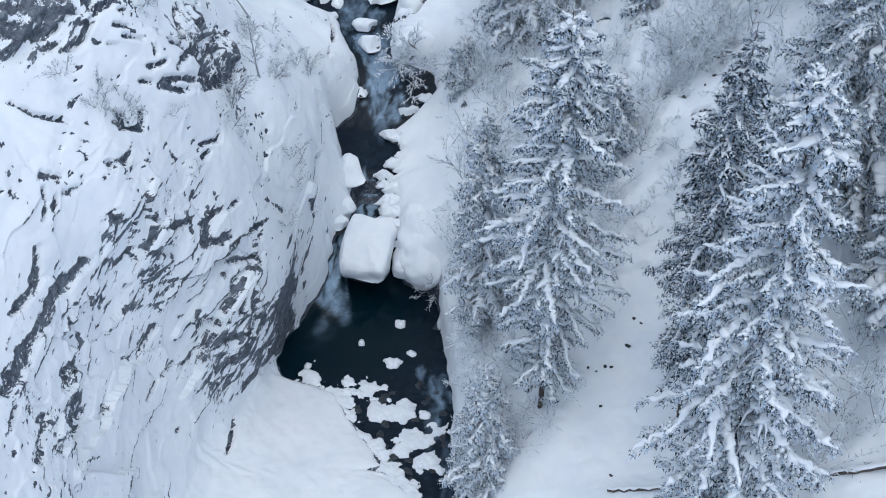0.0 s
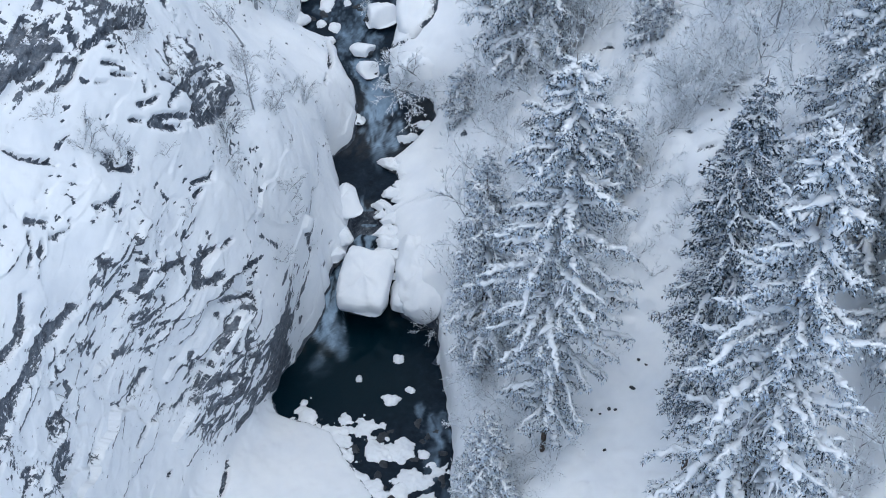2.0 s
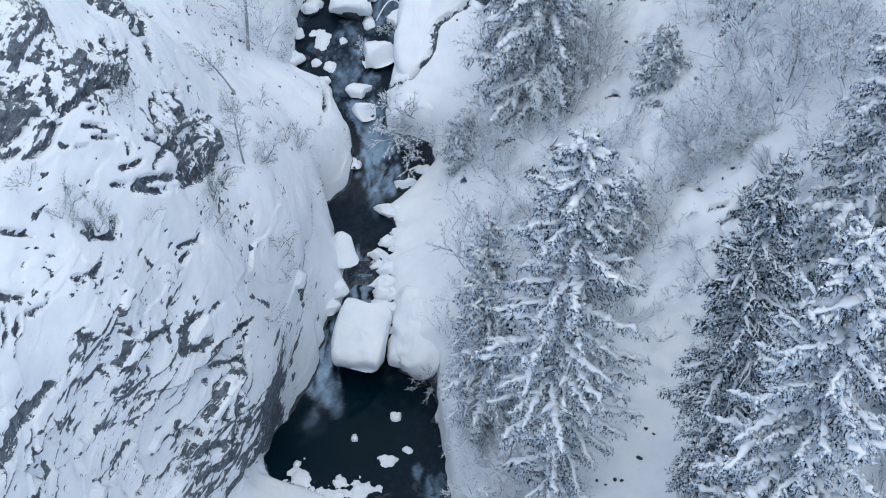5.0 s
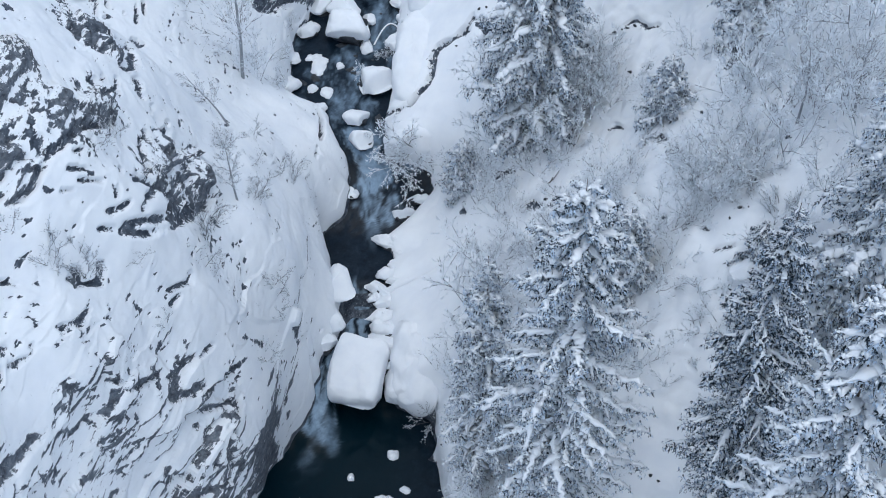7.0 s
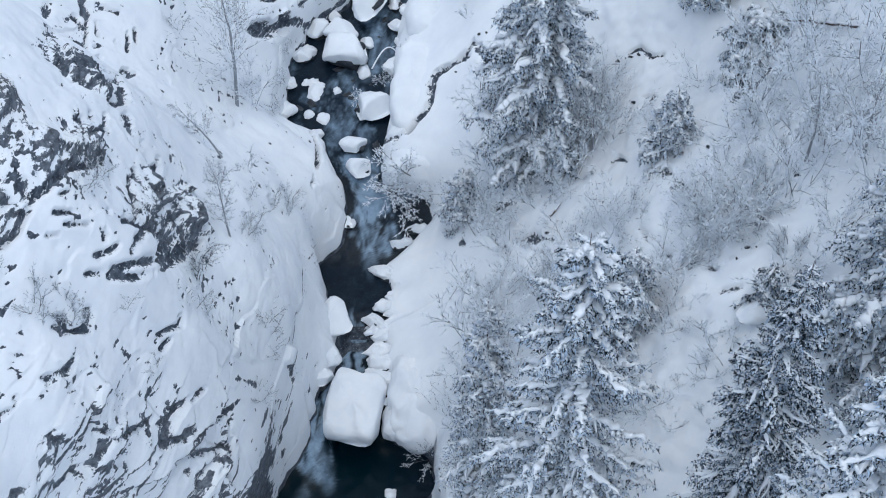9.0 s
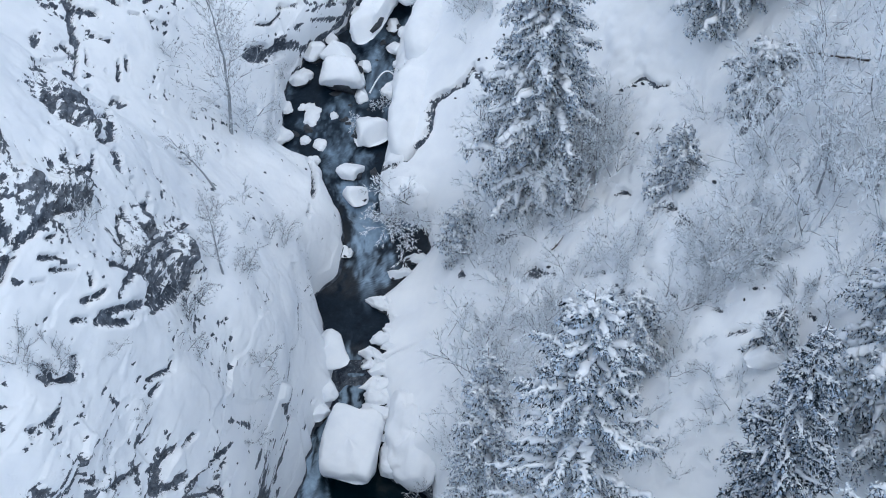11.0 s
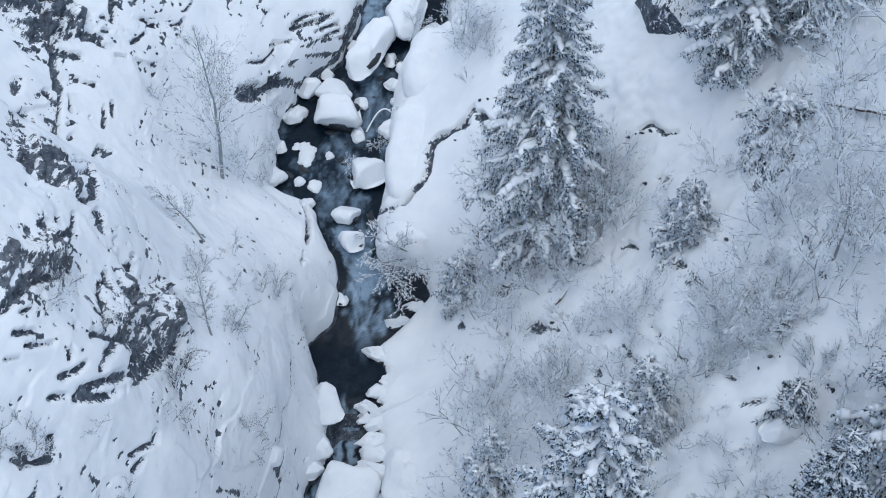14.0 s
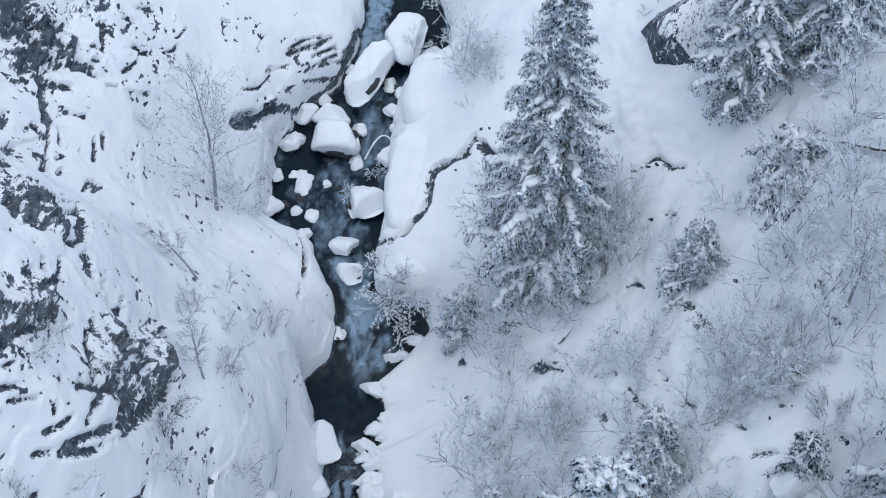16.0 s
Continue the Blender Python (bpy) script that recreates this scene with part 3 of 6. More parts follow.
gully_shade(0.16, (-20.8, 51.8, 27), (-20.6, 51.2, 26.5), (-20.7, 50.5, 25.9))
gully_shade(0.16, (-20.3, 51.9, 26.4), (-20.3, 51.1, 26))
gully_shade(0.21, (-18.3, 52.4, 24), (-17.8, 53.2, 24.1))
gully_shade(0.36, (-19.8, 49.9, 24.4), (-19.3, 50.5, 23.2), (-18.7, 51.5, 22.3), (-17.9, 52.2, 23.3), (-17.8, 53, 23.5))
gully_shade(0.49, (-19.4, 51, 22.3), (-20, 49.5, 22.3), (-20.4, 47.7, 22.5), (-21, 44.9, 22.3), (-21.3, 42, 22.4))
gully_shade(0.19, (-18.4, 52, 21), (-17.9, 53.4, 20.4), (-17.5, 53.8, 20.5))
gully_shade(0.33, (-16.8, 54.2, 20.2), (-16.1, 55.3, 20.5), (-15, 58.3, 18.5))
gully_shade(0.19, (-16.5, 55, 21.8), (-15.7, 56.7, 19.6))
gully_shade(0.21, (-14.3, 59.4, 18), (-13.2, 60.8, 17), (-12.8, 61.6, 16.9))
gully_shade(0.29, (-14.2, 59, 17.4), (-14.5, 57.2, 17.4), (-14.8, 56.2, 17), (-15.4, 55.5, 15.7))
gully_shade(0.41, (-14.3, 57.8, 16.8), (-13.2, 59.8, 15.6))
gully_shade(0.36, (-13.9, 58.4, 14.7), (-11.9, 61.1, 12.4))
gully_shade(0.24, (-14.2, 57.4, 15), (-13.6, 58.8, 13.2))
gully_shade(0.33, (-16.8, 53.7, 17.4), (-15.6, 55.3, 16.3), (-16.5, 54.3, 16.1))
gully_shade(0.19, (-17.3, 53.3, 18.7), (-17.1, 53.5, 17.4), (-17.7, 52.6, 16), (-18.3, 50.7, 15.4))
gully_shade(0.61, (-20.1, 46.4, 18.5), (-19.9, 46.8, 16), (-20.1, 44.9, 15.7), (-19.8, 42.4, 17.1))
gully_shade(0.32, (-19.9, 46.8, 18.1), (-19.4, 48.7, 16.6), (-18.4, 50.1, 16.6))
gully_shade(0.21, (-19.1, 50, 19.7), (-19.2, 49.3, 17.4))
gully_shade(0.22, (-18, 52, 16.2), (-17.1, 53.3, 15.3), (-16, 54.1, 15.4))
gully_shade(0.39, (-18.8, 49, 15.6), (-18.1, 51.4, 14), (-17.2, 53.3, 14.3))
gully_shade(0.47, (-16.4, 52.7, 9.5), (-16.1, 54.3, 9.7), (-15.4, 55.3, 9.8), (-15, 56.5, 12.1))
gully_shade(0.17, (-17.7, 50.8, 10.7), (-17.3, 51.8, 11.1), (-16.7, 53.9, 10.4))
gully_shade(1.04, (-15, 55.8, 9.1), (-14, 56.3, 6.9), (-14.6, 55.1, 5.6))
gully_shade(0.44, (-13.7, 56.7, 9.2), (-12.1, 58.4, 8.3), (-11, 61.1, 6.5))
gully_shade(0.69, (-12.3, 57.4, 8.4), (-13.1, 57.6, 5.3))
gully_shade(0.30, (-20.5, 42.3, 19.6), (-20.7, 44.9, 18.1))
gully_shade(0.20, (-17.5, 48.7, 10.3), (-17.1, 50.4, 8.2))
gully_shade(0.17, (-17.3, 48.3, 8.6), (-16.6, 51.9, 6.3))
gully_shade(0.18, (-12.8, 57.9, 10.5), (-12.3, 59.2, 11.5), (-12, 61.1, 12.4))
gully_shade(0.16, (-19.9, 48.2, 20.2), (-19.9, 49, 22), (-19.4, 50.7, 23.7))
gully_shade(0.16, (-12.2, 61.4, 14.7), (-12.5, 60.7, 13.3))
gully_shade(0.16, (-11.7, 61.8, 14.2), (-12, 61.2, 13.3))
gully_shade(0.21, (-13.1, 59.3, 15.2), (-11.4, 63.4, 13.7))
gully_shade(0.19, (-11.5, 64.1, 14.8), (-10.8, 65.6, 12.5))
gully_shade(0.16, (-10.1, 66.6, 10), (-10.5, 64.2, 10.2))
gully_shade(0.17, (-8.9, 69.4, 7.7), (-9.7, 67.6, 6.2), (-10.1, 66.7, 4.8))
gully_shade(0.18, (-8.1, 73.1, 5.3), (-8.5, 70.7, 5.3))
gully_shade(0.49, (-12.8, 98.1, 14.5), (-11.4, 100.4, 13.7), (-10.4, 102.1, 12.1))
gully_shade(0.37, (-9.9, 102.9, 11.9), (-7.6, 104.8, 12.6), (-6.6, 107, 13.7), (-6.1, 109.1, 14.2))
gully_shade(0.21, (-10.9, 103.7, 16.2), (-9.7, 104.9, 16.4), (-8.5, 105.9, 15.9))
gully_shade(0.18, (-9.1, 104.2, 15.4), (-7.5, 106.2, 14.8))
gully_shade(0.18, (-8.8, 104, 14.7), (-7.1, 106.1, 13.5))
gully_shade(0.18, (-9.7, 102.9, 14.2), (-7.5, 104.9, 13.1))
gully_shade(0.17, (-12, 101.2, 16.4), (-10.6, 102.8, 15.7))
gully_shade(0.33, (2, 94, 15.2), (1, 94.3, 14.4), (-0.2, 94.2, 13.1), (-0.7, 92, 12.4), (-2.3, 90.8, 10.8), (-4.1, 91.2, 9.4))
gully_shade(0.26, (6.2, 77.2, 13.4), (7.2, 76.1, 14.3))
gully_shade(0.24, (14, 74.3, 20.9), (14.7, 72.7, 21.7))
gully_shade(0.18, (12.4, 86.2, 21.4), (13.1, 86.1, 21.8), (13.7, 85.1, 21.9), (14.4, 84.8, 22.3))
gully_shade(0.22, (13.5, 77.6, 20.6), (14.5, 76.2, 21.5))
gully_shade(0.23, (11.3, 79.1, 18.5), (11.7, 78.2, 19))
gully_shade(0.16, (14.9, 67.1, 21.1), (15.3, 66.6, 21.3))
gully_shade(0.17, (15.5, 65.1, 21.2), (16.4, 64.8, 21.8))
gully_shade(0.19, (13.8, 75.4, 20.7), (14.2, 74.4, 21))
gully_shade(0.16, (10.4, 72.5, 17.2), (10.8, 71.4, 17.7))
gully_shade(0.16, (1.7, 78.4, 8.8), (2.5, 76.6, 9.4))
gully_shade(0.16, (3.9, 81.4, 12.5), (5, 80.2, 13.4))
gully_shade(0.24, (7.9, 80.6, 16.4), (7.3, 80.3, 15.7))
gully_shade(0.16, (13.1, 82.5, 20.7), (13.6, 81.9, 21.2))
gully_shade(0.16, (17.2, 75.1, 24), (17.4, 74.3, 24.1))
gully_shade(0.16, (19.3, 72.8, 25.4), (19.5, 71.8, 25.1))
gully_shade(0.16, (9.8, 77.2, 16.8), (10.2, 76.5, 17.1))
gully_shade(0.16, (11.9, 72.2, 19), (12.2, 71.5, 19.1))
gully_shade(0.16, (17.2, 68.5, 23), (17.6, 68, 23.4))
gully_shade(0.16, (19.1, 64.6, 23.3), (19.4, 64.3, 23.2))
gully_shade(0.16, (14.6, 71.7, 21.4), (14.9, 71.2, 21.5))
gully_shade(0.54, (18, 79, 25.2), (18.4, 77.4, 25.3))
gully_shade(0.29, (18.8, 77.8, 25.6), (19.4, 78.3, 26.3))
gully_shade(0.27, (17.6, 77.6, 24.5), (17.9, 77.9, 24.9))
gully_shade(0.20, (18, 82.7, 25.8), (18.6, 82, 26.1))
gully_shade(0.25, (1.5, 81.3, 9.1), (1.7, 80.7, 9.2))
gully_shade(0.20, (3.4, 79.7, 11.3), (3.7, 79.2, 11.5))
gully_shade(0.23, (4.3, 78, 11.8), (4.4, 77.2, 11.6))
gully_shade(0.20, (9.8, 74.1, 16.6), (9.9, 73.7, 16.8))
gully_shade(0.21, (9, 71.8, 16), (9.2, 70.9, 16.3))
gully_shade(0.24, (10.6, 71.7, 17.4), (11.1, 70.4, 18))
gully_shade(0.38, (14.1, 74, 20.9), (14.5, 73, 21.4))
gully_shade(0.30, (13.6, 75.7, 20.6), (13.8, 75.1, 20.7))
gully_shade(0.20, (16.7, 71.2, 23), (16.8, 70.9, 23.2))
gully_shade(0.20, (19.6, 70.5, 25.2), (19.7, 70.1, 25.3))
gully_shade(0.20, (13.3, 82.5, 20.8), (13.6, 82, 20.9))
gully_shade(0.39, (6.1, 77.3, 13.2), (6.9, 76.6, 13.7))
gully_shade(0.27, (3.8, 81, 12.4), (4.3, 80.4, 12.7))
gully_shade(0.24, (4.7, 80.8, 13.2), (5, 80.5, 13.3))
gully_shade(0.46, (7.2, 80.4, 15.5), (7.9, 80.3, 16))
gully_shade(0.20, (17.6, 68.8, 23.4), (17.9, 68.1, 23.7))
gully_shade(0.20, (13, 69.6, 19.5), (13.3, 69, 19.9))
gully_shade(0.20, (14.4, 68, 20.8), (14.4, 67.7, 20.8))


def gully_shade_near(p, wob):
    """1 on a line, falling to 0 at its edge; distances are taken across the slope rather than into it."""
    out = np.zeros(len(p))
    flat = lambda v: np.stack([v[:, 0], (v[:, 1] + v[:, 2]) * .7071, (v[:, 1] - v[:, 2]) * .2], 1)
    p = flat(p)
    for width, line in GULLY_SHADE:
        line = flat(np.array(line, float))
        for a, b in zip(line[:-1], line[1:]):
            k = np.nonzero(((p - .5 * (a + b)) ** 2).sum(1) < (.5 * np.linalg.norm(b - a) + 1.6 * width + .3) ** 2)[0]
            t = np.clip((p[k] - a) @ (b - a) / ((b - a) @ (b - a) + 1e-9), 0, 1)
            d = np.linalg.norm(p[k] - a - t[:, None] * (b - a), axis=1) / (.62 * width) + wob[k] * (1 + .8 * ramp(width, .4, 1)) + .1 * ramp(width, .4, 1)
            out[k] = np.maximum(out[k], ramp(1.05 - d, -.3, .6) * (1 - .40 * ramp(width, .45, 1)))
    return out


DOWNSTREAM = (1.5, 3, 5, 7, 9, 11.5, 14, 17, 20, 23, 26, 30, 34, 38, 43, 48, 54, 60, 70, 85, 110, 200, 900)


def sway(d):
    """How far the gorge has bent aside d metres below the last section."""
    return 2.6 * (1 - math.cos(d / 15)) + .5 * math.sin(d / 4.3) * min(1, d / 8)


def extend(g, cover):
    """Carries the sheet on to the horizon with coarser and coarser rows and columns."""
    for sign, far in ((-1, [(d, 0.0) for d in DOWNSTREAM]),
                      (1, [(d, .49 * d if d < 50 else 22 + .3556 * (d - 45) if d < 200 else 150) for d in (3, 6, 10, 14, 19, 25, 32, 40, 55, 80, 180, 900)])):
        edge = g[0] if sign < 0 else g[-1]
        out = np.maximum(edge[:, 0] - 8, -3 - edge[:, 0])
        rows = []
        for d, up in far:
            r = edge.copy()
            r[:, 0] += sway(d) if sign < 0 else 0
            r[:, 1] += sign * d
            r[:, 2] += up + ramp(out, 0, 9) * ramp(d, 0, 12) * (2.2 * fbm(r, 17, 3, 33) + 1.1 * fbm(r, 6, 2, 34))
            rows.append(r)
        c = np.full((len(rows), g.shape[1]), 1.3)
        g = np.concatenate([np.array(rows[::-1]), g] if sign < 0 else [g, np.array(rows)], axis=0)
        cover = np.concatenate([c, cover] if sign < 0 else [cover, c], axis=0)
    for sign in (-1, 1):
        edge = g[:, 0] if sign < 0 else g[:, -1]
        cols = []
        for d, up in ((4, 2.2), (9, 5), (16, 9), (30, 16), (60, 29), (140, 60), (900, 120)):
            r = edge.copy()
            r[:, 0] += sign * d
            r[:, 2] += up + ramp(d, 0, 12) * 2.2 * fbm(r, 15, 3, 35)
            cols.append(r)
        c = np.full((g.shape[0], len(cols)), 1.3)
        block = np.stack(cols[::-1] if sign < 0 else cols, axis=1)
        g = np.concatenate([block, g] if sign < 0 else [g, block], axis=1)
        cover = np.concatenate([c, cover] if sign < 0 else [cover, c], axis=1)
    return g, cover


def gorge():
    g = gorge_grid()
    soft_n = blur(grid_normals(g), 6)
    soft_n /= np.linalg.norm(soft_n, axis=2, keepdims=True)
    p = g.reshape(-1, 3)
    n = soft_n.reshape(-1, 3)
    x, y, z = p.T
    lefts = ramp(-x, 7.5, 9.5)
    steep = ramp(1 - n[:, 2], .40, .78) * (.35 + .65 * ramp(28 - z + 3 * fbm(p, 9, 2, 9), 0, 8))
    steep = steep * (1 - .85 * ramp(y + 2 * fbm(p, 6, 2, 19) + .35 * (z - 14), 60, 64) * ramp(z, 9, 13))
    jut, near, foot, halo = (np.zeros(len(p)) for _ in range(4))
    warp = np.stack([fbm(p, 2.2, 3, 61), fbm(p, 2.2, 3, 62), fbm(p, 2.2, 3, 63)], 1)
    for ox, oy, oz, reach, out in OUTCROPS:
        d = np.linalg.norm(p + 1.1 * warp - (ox, oy, oz), axis=1) / reach
        # steep underside, gentle top
        rise = (z - .5 * (x - ox) - oz) / reach + .5 + .25 * warp[:, 0]
        low = ramp(rise, -.07, .07)
        foot = np.maximum(foot, ramp(1.2 - d, 0, .3) * ramp(rise, -.12, -.02) * (1 - ramp(rise, .25, .6)))
        jut = np.maximum(jut, out * ramp(1.15 - d, 0, .8) * low)
        near = np.maximum(near, ramp(1.3 - d, 0, .5))
        halo = np.maximum(halo, ramp(2.0 - d, 0, 1.3) * ramp(rise, -.3, .1))
    crag = np.clip(lefts * np.maximum(steep * (.8 + .5 * fbm(p, 7, 2, 8)), near), 0, 1)
    # the beds of rock dip to the left: snow lies on the slabs, bare rock shows on the steps between them
    c, s = math.cos(radians(63)), math.sin(radians(63))
    up, thick = (y + z) * .7071, (y - z) * .7071
    w1 = .45 * fbm(p, 4, 3, 5)
    rough = fbm(p, 1.1, 4, 11)
    fine = fbm(p, .45, 3, 14)
    soft = fbm(p, 1.6, 2, 13)
    lumps = fbm(p, 6, 4, 3)
    busy = lefts * ramp(fbm(p, 3.2, 3, 78), -.12, .25) * ramp(z, 12, 16)
    patch = ramp(fbm(p * (1, .8, .8), 4.2, 3, 97), -.22, .2)
    amp = lefts * np.clip(1.1 * crag + .22 * busy + .55 * halo, 0, 1) * (.4 + .6 * ramp(z, 5, 14))
    wall = 1 - ramp(y + .35 * (z - 14) + 3 * lumps, 74, 80)
    slab = np.stack([(x * c + up * s) * .25 + .3 * w1, (-x * s + up * c) + w1, thick * .45], 1)
    ledge = np.stack([x * .75 + .4 * w1, up * 1.1 + .5 * w1, thick * .5], 1)
    k = np.nonzero(amp > .02)[0]
    broken = np.zeros((3, len(p)))
    for j, (size, shift) in enumerate(((2.7, .14), (1.15, .08), (.42, .05))):
        bend = shift * np.stack([soft[k], -soft[k], soft[k]], 1)
        on_wall, above = cells(slab[k] / size + bend, 170 + 20 * j), cells(ledge[k] / size + bend, 240 + 20 * j)
        broken[j, k] = wall[k] * on_wall + (1 - wall[k]) * above
    streak = fbm(np.stack([(x * c + up * s) * .4, (-x * s + up * c) + w1, thick * .6], 1), .45, 4, 79, .62)
    specks = ramp(fbm(p * (.55, 1, 1.3), .4, 3, 75) - .50 + .25 * halo + .20 * busy, 0, .1) * np.maximum(np.maximum(ramp(fbm(p, 5, 2, 76), -.1, .3), busy), ramp(halo, .1, .4)) * (.5 + .5 * lefts) * ramp(z, 4, 7)
    disp = amp * (.66 * broken[0] + (.05 + .19 * patch) * broken[1] + .06 * patch * broken[2] + .05 * rough) - .1 * specks
    disp += jut + near * .25 * streak + (.2 + .3 * lefts) * lumps + (.10 * fbm(p, 1.5, 3, 21) + .035 * fine) * (1 - .7 * crag)
    rights = ramp(x, 3, 8)
    disp += rights * (.38 * fbm(p, 3.2, 3, 81) + .3 * np.abs(fbm(p, 1.4, 3, 82)))
    cleft = cleft_near(x, y, .34)
    disp -= .7 * cleft
    chan = (x > along(SHORE_L, y) - .3) & (x < along(SHORE_R, y) + .3)
    disp = np.where(chan, .3 * disp, disp)
    p = p + n * disp[:, None]
    gul_shade = gully_shade_near(p, .9 * streak + .5 * rough)
    p = p - n * (.34 * gul_shade * (1 - chan))[:, None]
    g2 = p.reshape(NY, NX, 3)
    now = grid_normals(g2)
    nz = now[:, :, 2].ravel()
    tilt = soft_n[:, :, 2].ravel() - nz + .45 * (now[:, :, 0] - soft_n[:, :, 0]).ravel()      # steps that face down or away from the wind hold no snow
    bare = ramp(tilt + .16 * rough + .10 * fine - .42 + .14 * patch + .06 * crag, -.05, .16) * ramp(amp, .1, .35)
    bare = np.maximum(bare, ramp(streak + .25 * near + .2 * halo - .72 + .55 * tilt * ramp(near, 0, .4), -.22, .3) * .85)
    bare = np.maximum(bare, foot * ramp(streak + .5 * rough + .1, 0, .15))
    bare = np.maximum(bare, ramp(.0 - nz + .1 * rough, 0, .12) * ramp(crag, .1, .4))
    bare = np.maximum(bare, np.maximum(cleft, .9 * gul_shade))
    chips = .39 * np.clip(ramp(crag, .05, .4) * (.42 + 1.0 * fbm(p, 3.5, 3, 97)) + .9 * halo * (.8 + .8 * fbm(p, 2.0, 2, 98)), 0, 1.1) * (1 - ramp(-p[:, 2], -3, -1.5))
    bare = np.maximum(bare, chips)
    half, mid = .5 * (along(SHORE_R, y) - along(SHORE_L, y)), .5 * (along(SHORE_L, y) + along(SHORE_R, y))
    under = ramp(half + 1 - np.abs(x - mid), 0, .4) * ramp(along(LEVEL, y) + .1 + .25 * ramp(y, 64, 67) - p[:, 2], -.12, .1)
    cover = 1.3 * np.clip(1 - np.maximum(bare, under), 0, 1)
    return (wall * crag).reshape(NY, NX), *extend(g2, np.minimum(blur(cover.reshape(NY, NX), 1), 1.3 * (1 - np.maximum(np.maximum(specks, cleft), .88 * gul_shade)).reshape(NY, NX)))


def sheet(name, g, mat, attributes=()):
    ny, nx = g.shape[:2]
    i = np.arange(ny * nx).reshape(ny, nx)
    quads = np.stack([i[:-1, :-1], i[:-1, 1:], i[1:, 1:], i[1:, :-1]], axis=2).reshape(-1, 4)
    me = bpy.data.meshes.new(name)
    me.vertices.add(ny * nx)
    me.vertices.foreach_set("co", g.reshape(-1))
    me.loops.add(quads.size)
    me.loops.foreach_set("vertex_index", quads.ravel().astype(np.int32))
    me.polygons.add(len(quads))
    me.polygons.foreach_set("loop_start", np.arange(0, quads.size, 4, dtype=np.int32))
    me.update(calc_edges=True)
    me.polygons.foreach_set("use_smooth", np.ones(len(quads), dtype=bool))
    for key, values in attributes:
        me.attributes.new(key, "FLOAT", "POINT").data.foreach_set("value", np.ascontiguousarray(values, dtype=np.float32).ravel())
    me.materials.append(mat)
    me.validate()
    return new(name, me)


RIME, GROUND, COVER = gorge()
RIME = np.pad(RIME, [((COVER.shape[0] - NY) - 12, 12), (7, 7)])
ground = tagged(sheet("ground", GROUND, ground_mat, [("cover", COVER), ("rime", RIME)]), "steep snowy gorge with bare grey rock ribs", "ground", kind="structure")

# ---- water
wy = np.linspace(37, 129, 700)
wx = np.linspace(0, 1, 90)
shore_l, shore_r, level = along(SHORE_L, wy) - 1.6, along(SHORE_R, wy) + 1.6, along(LEVEL, wy)
level = np.convolve(np.pad(level, 6, mode="edge"), np.ones(13) / 13, mode="valid")
W = np.stack([shore_l[:, None] + (shore_r - shore_l)[:, None] * wx, np.repeat(wy[:, None], 90, 1), np.repeat(level[:, None], 90, 1)], axis=2)
# beside the fall the pool lies level as far as the large boulder
behind = ramp(W[:, :, 0], -7.7, -6.7) * ramp(W[:, :, 1], 65, 66.5) * (1 - ramp(W[:, :, 1], 76, 79))
W[:, :, 2] = np.interp(W[:, :, 1] - 3.4 * behind, wy, level)
wp = W.reshape(-1, 3)
fall = np.repeat(np.gradient(level, wy)[:, None], 90, 1).ravel()
rush = ramp(fall, .12, .5)
W[:, :, 2] += (.03 * fbm(wp, .8, 3, 41) + .16 * rush * fbm(wp * np.array([1, .5, 1]), .9, 3, 43)).reshape(W.shape[:2])
FLOW = ((37, 3), (50, 0), (60, -.4), (64, -1.2), (66, -6.5), (68, -8.4), (71, -8), (73, -7.2), (75, -5.9), (79, -6.2), (82.5, -5.8), (84, -4.6), (87, -5), (90, -6.6), (93, -6.4),
        (96, -9.5), (99.5, -5.2), (103, -4), (106, -5.6), (113, -4.4), (132, -3))
BOIL = ((37, .1), (52, .2), (57, .35), (62.0, .35), (63.4, 0), (66.6, 0), (68, .8), (69.5, 1), (72, 1), (74, .8), (77.5, .75), (79, .15), (82.8, .1), (83.8, .75), (87.5, .9), (90, .6), (92, .4), (95, .4), (97, .35),
        (101, .35), (104, .5), (107, .95), (116, 1), (132, 1))
WIDE = ((37, .8), (63, .8), (66, 1.5), (69, .9), (73, .8), (77, 1.0), (83, 1.2), (87, 1.35), (90, 1.1), (96, 1.9), (104, 1.4), (107, .8), (112, .8), (132, .7))
off = np.abs(wp[:, 0] - along(FLOW, wp[:, 1]) + 1.2 * fbm(wp, 1.6, 5, 46, .65)) / along(WIDE, wp[:, 1])
streaks = fbm(wp * np.array([1, .25, .25]) + .6 * np.stack([fbm(wp, 1.5, 3, 44), fbm(wp, 1.5, 3, 45), 0 * wp[:, 0]], 1), .42, 4, 47)
foam = np.clip(along(BOIL, wp[:, 1]) * ramp(1.35 - off, 0, .8) * (.85 + 1.4 * streaks), 0, 1)
foam = np.maximum(foam, .62 * ramp(fbm(wp * np.array([1, .5, 1]), 1.6, 5, 48, .6), -.2, .55) * ramp(wp[:, 1], 80, 84))
plume = np.abs(wp[:, 0] + 8.2 + .3 * (67 - wp[:, 1]) + 1.1 * fbm(wp, 2.4, 3, 52)) / 1.5
foam = np.maximum(foam, .6 * ramp(wp[:, 1] + 1.2 * fbm(wp, 2, 3, 53), 62.3, 68.5) * (1 - ramp(wp[:, 1], 68.5, 70)) * ramp(1.3 - plume, 0, 1.1) * np.clip(.7 + .9 * fbm(wp, .9, 4, 54), 0, 1))
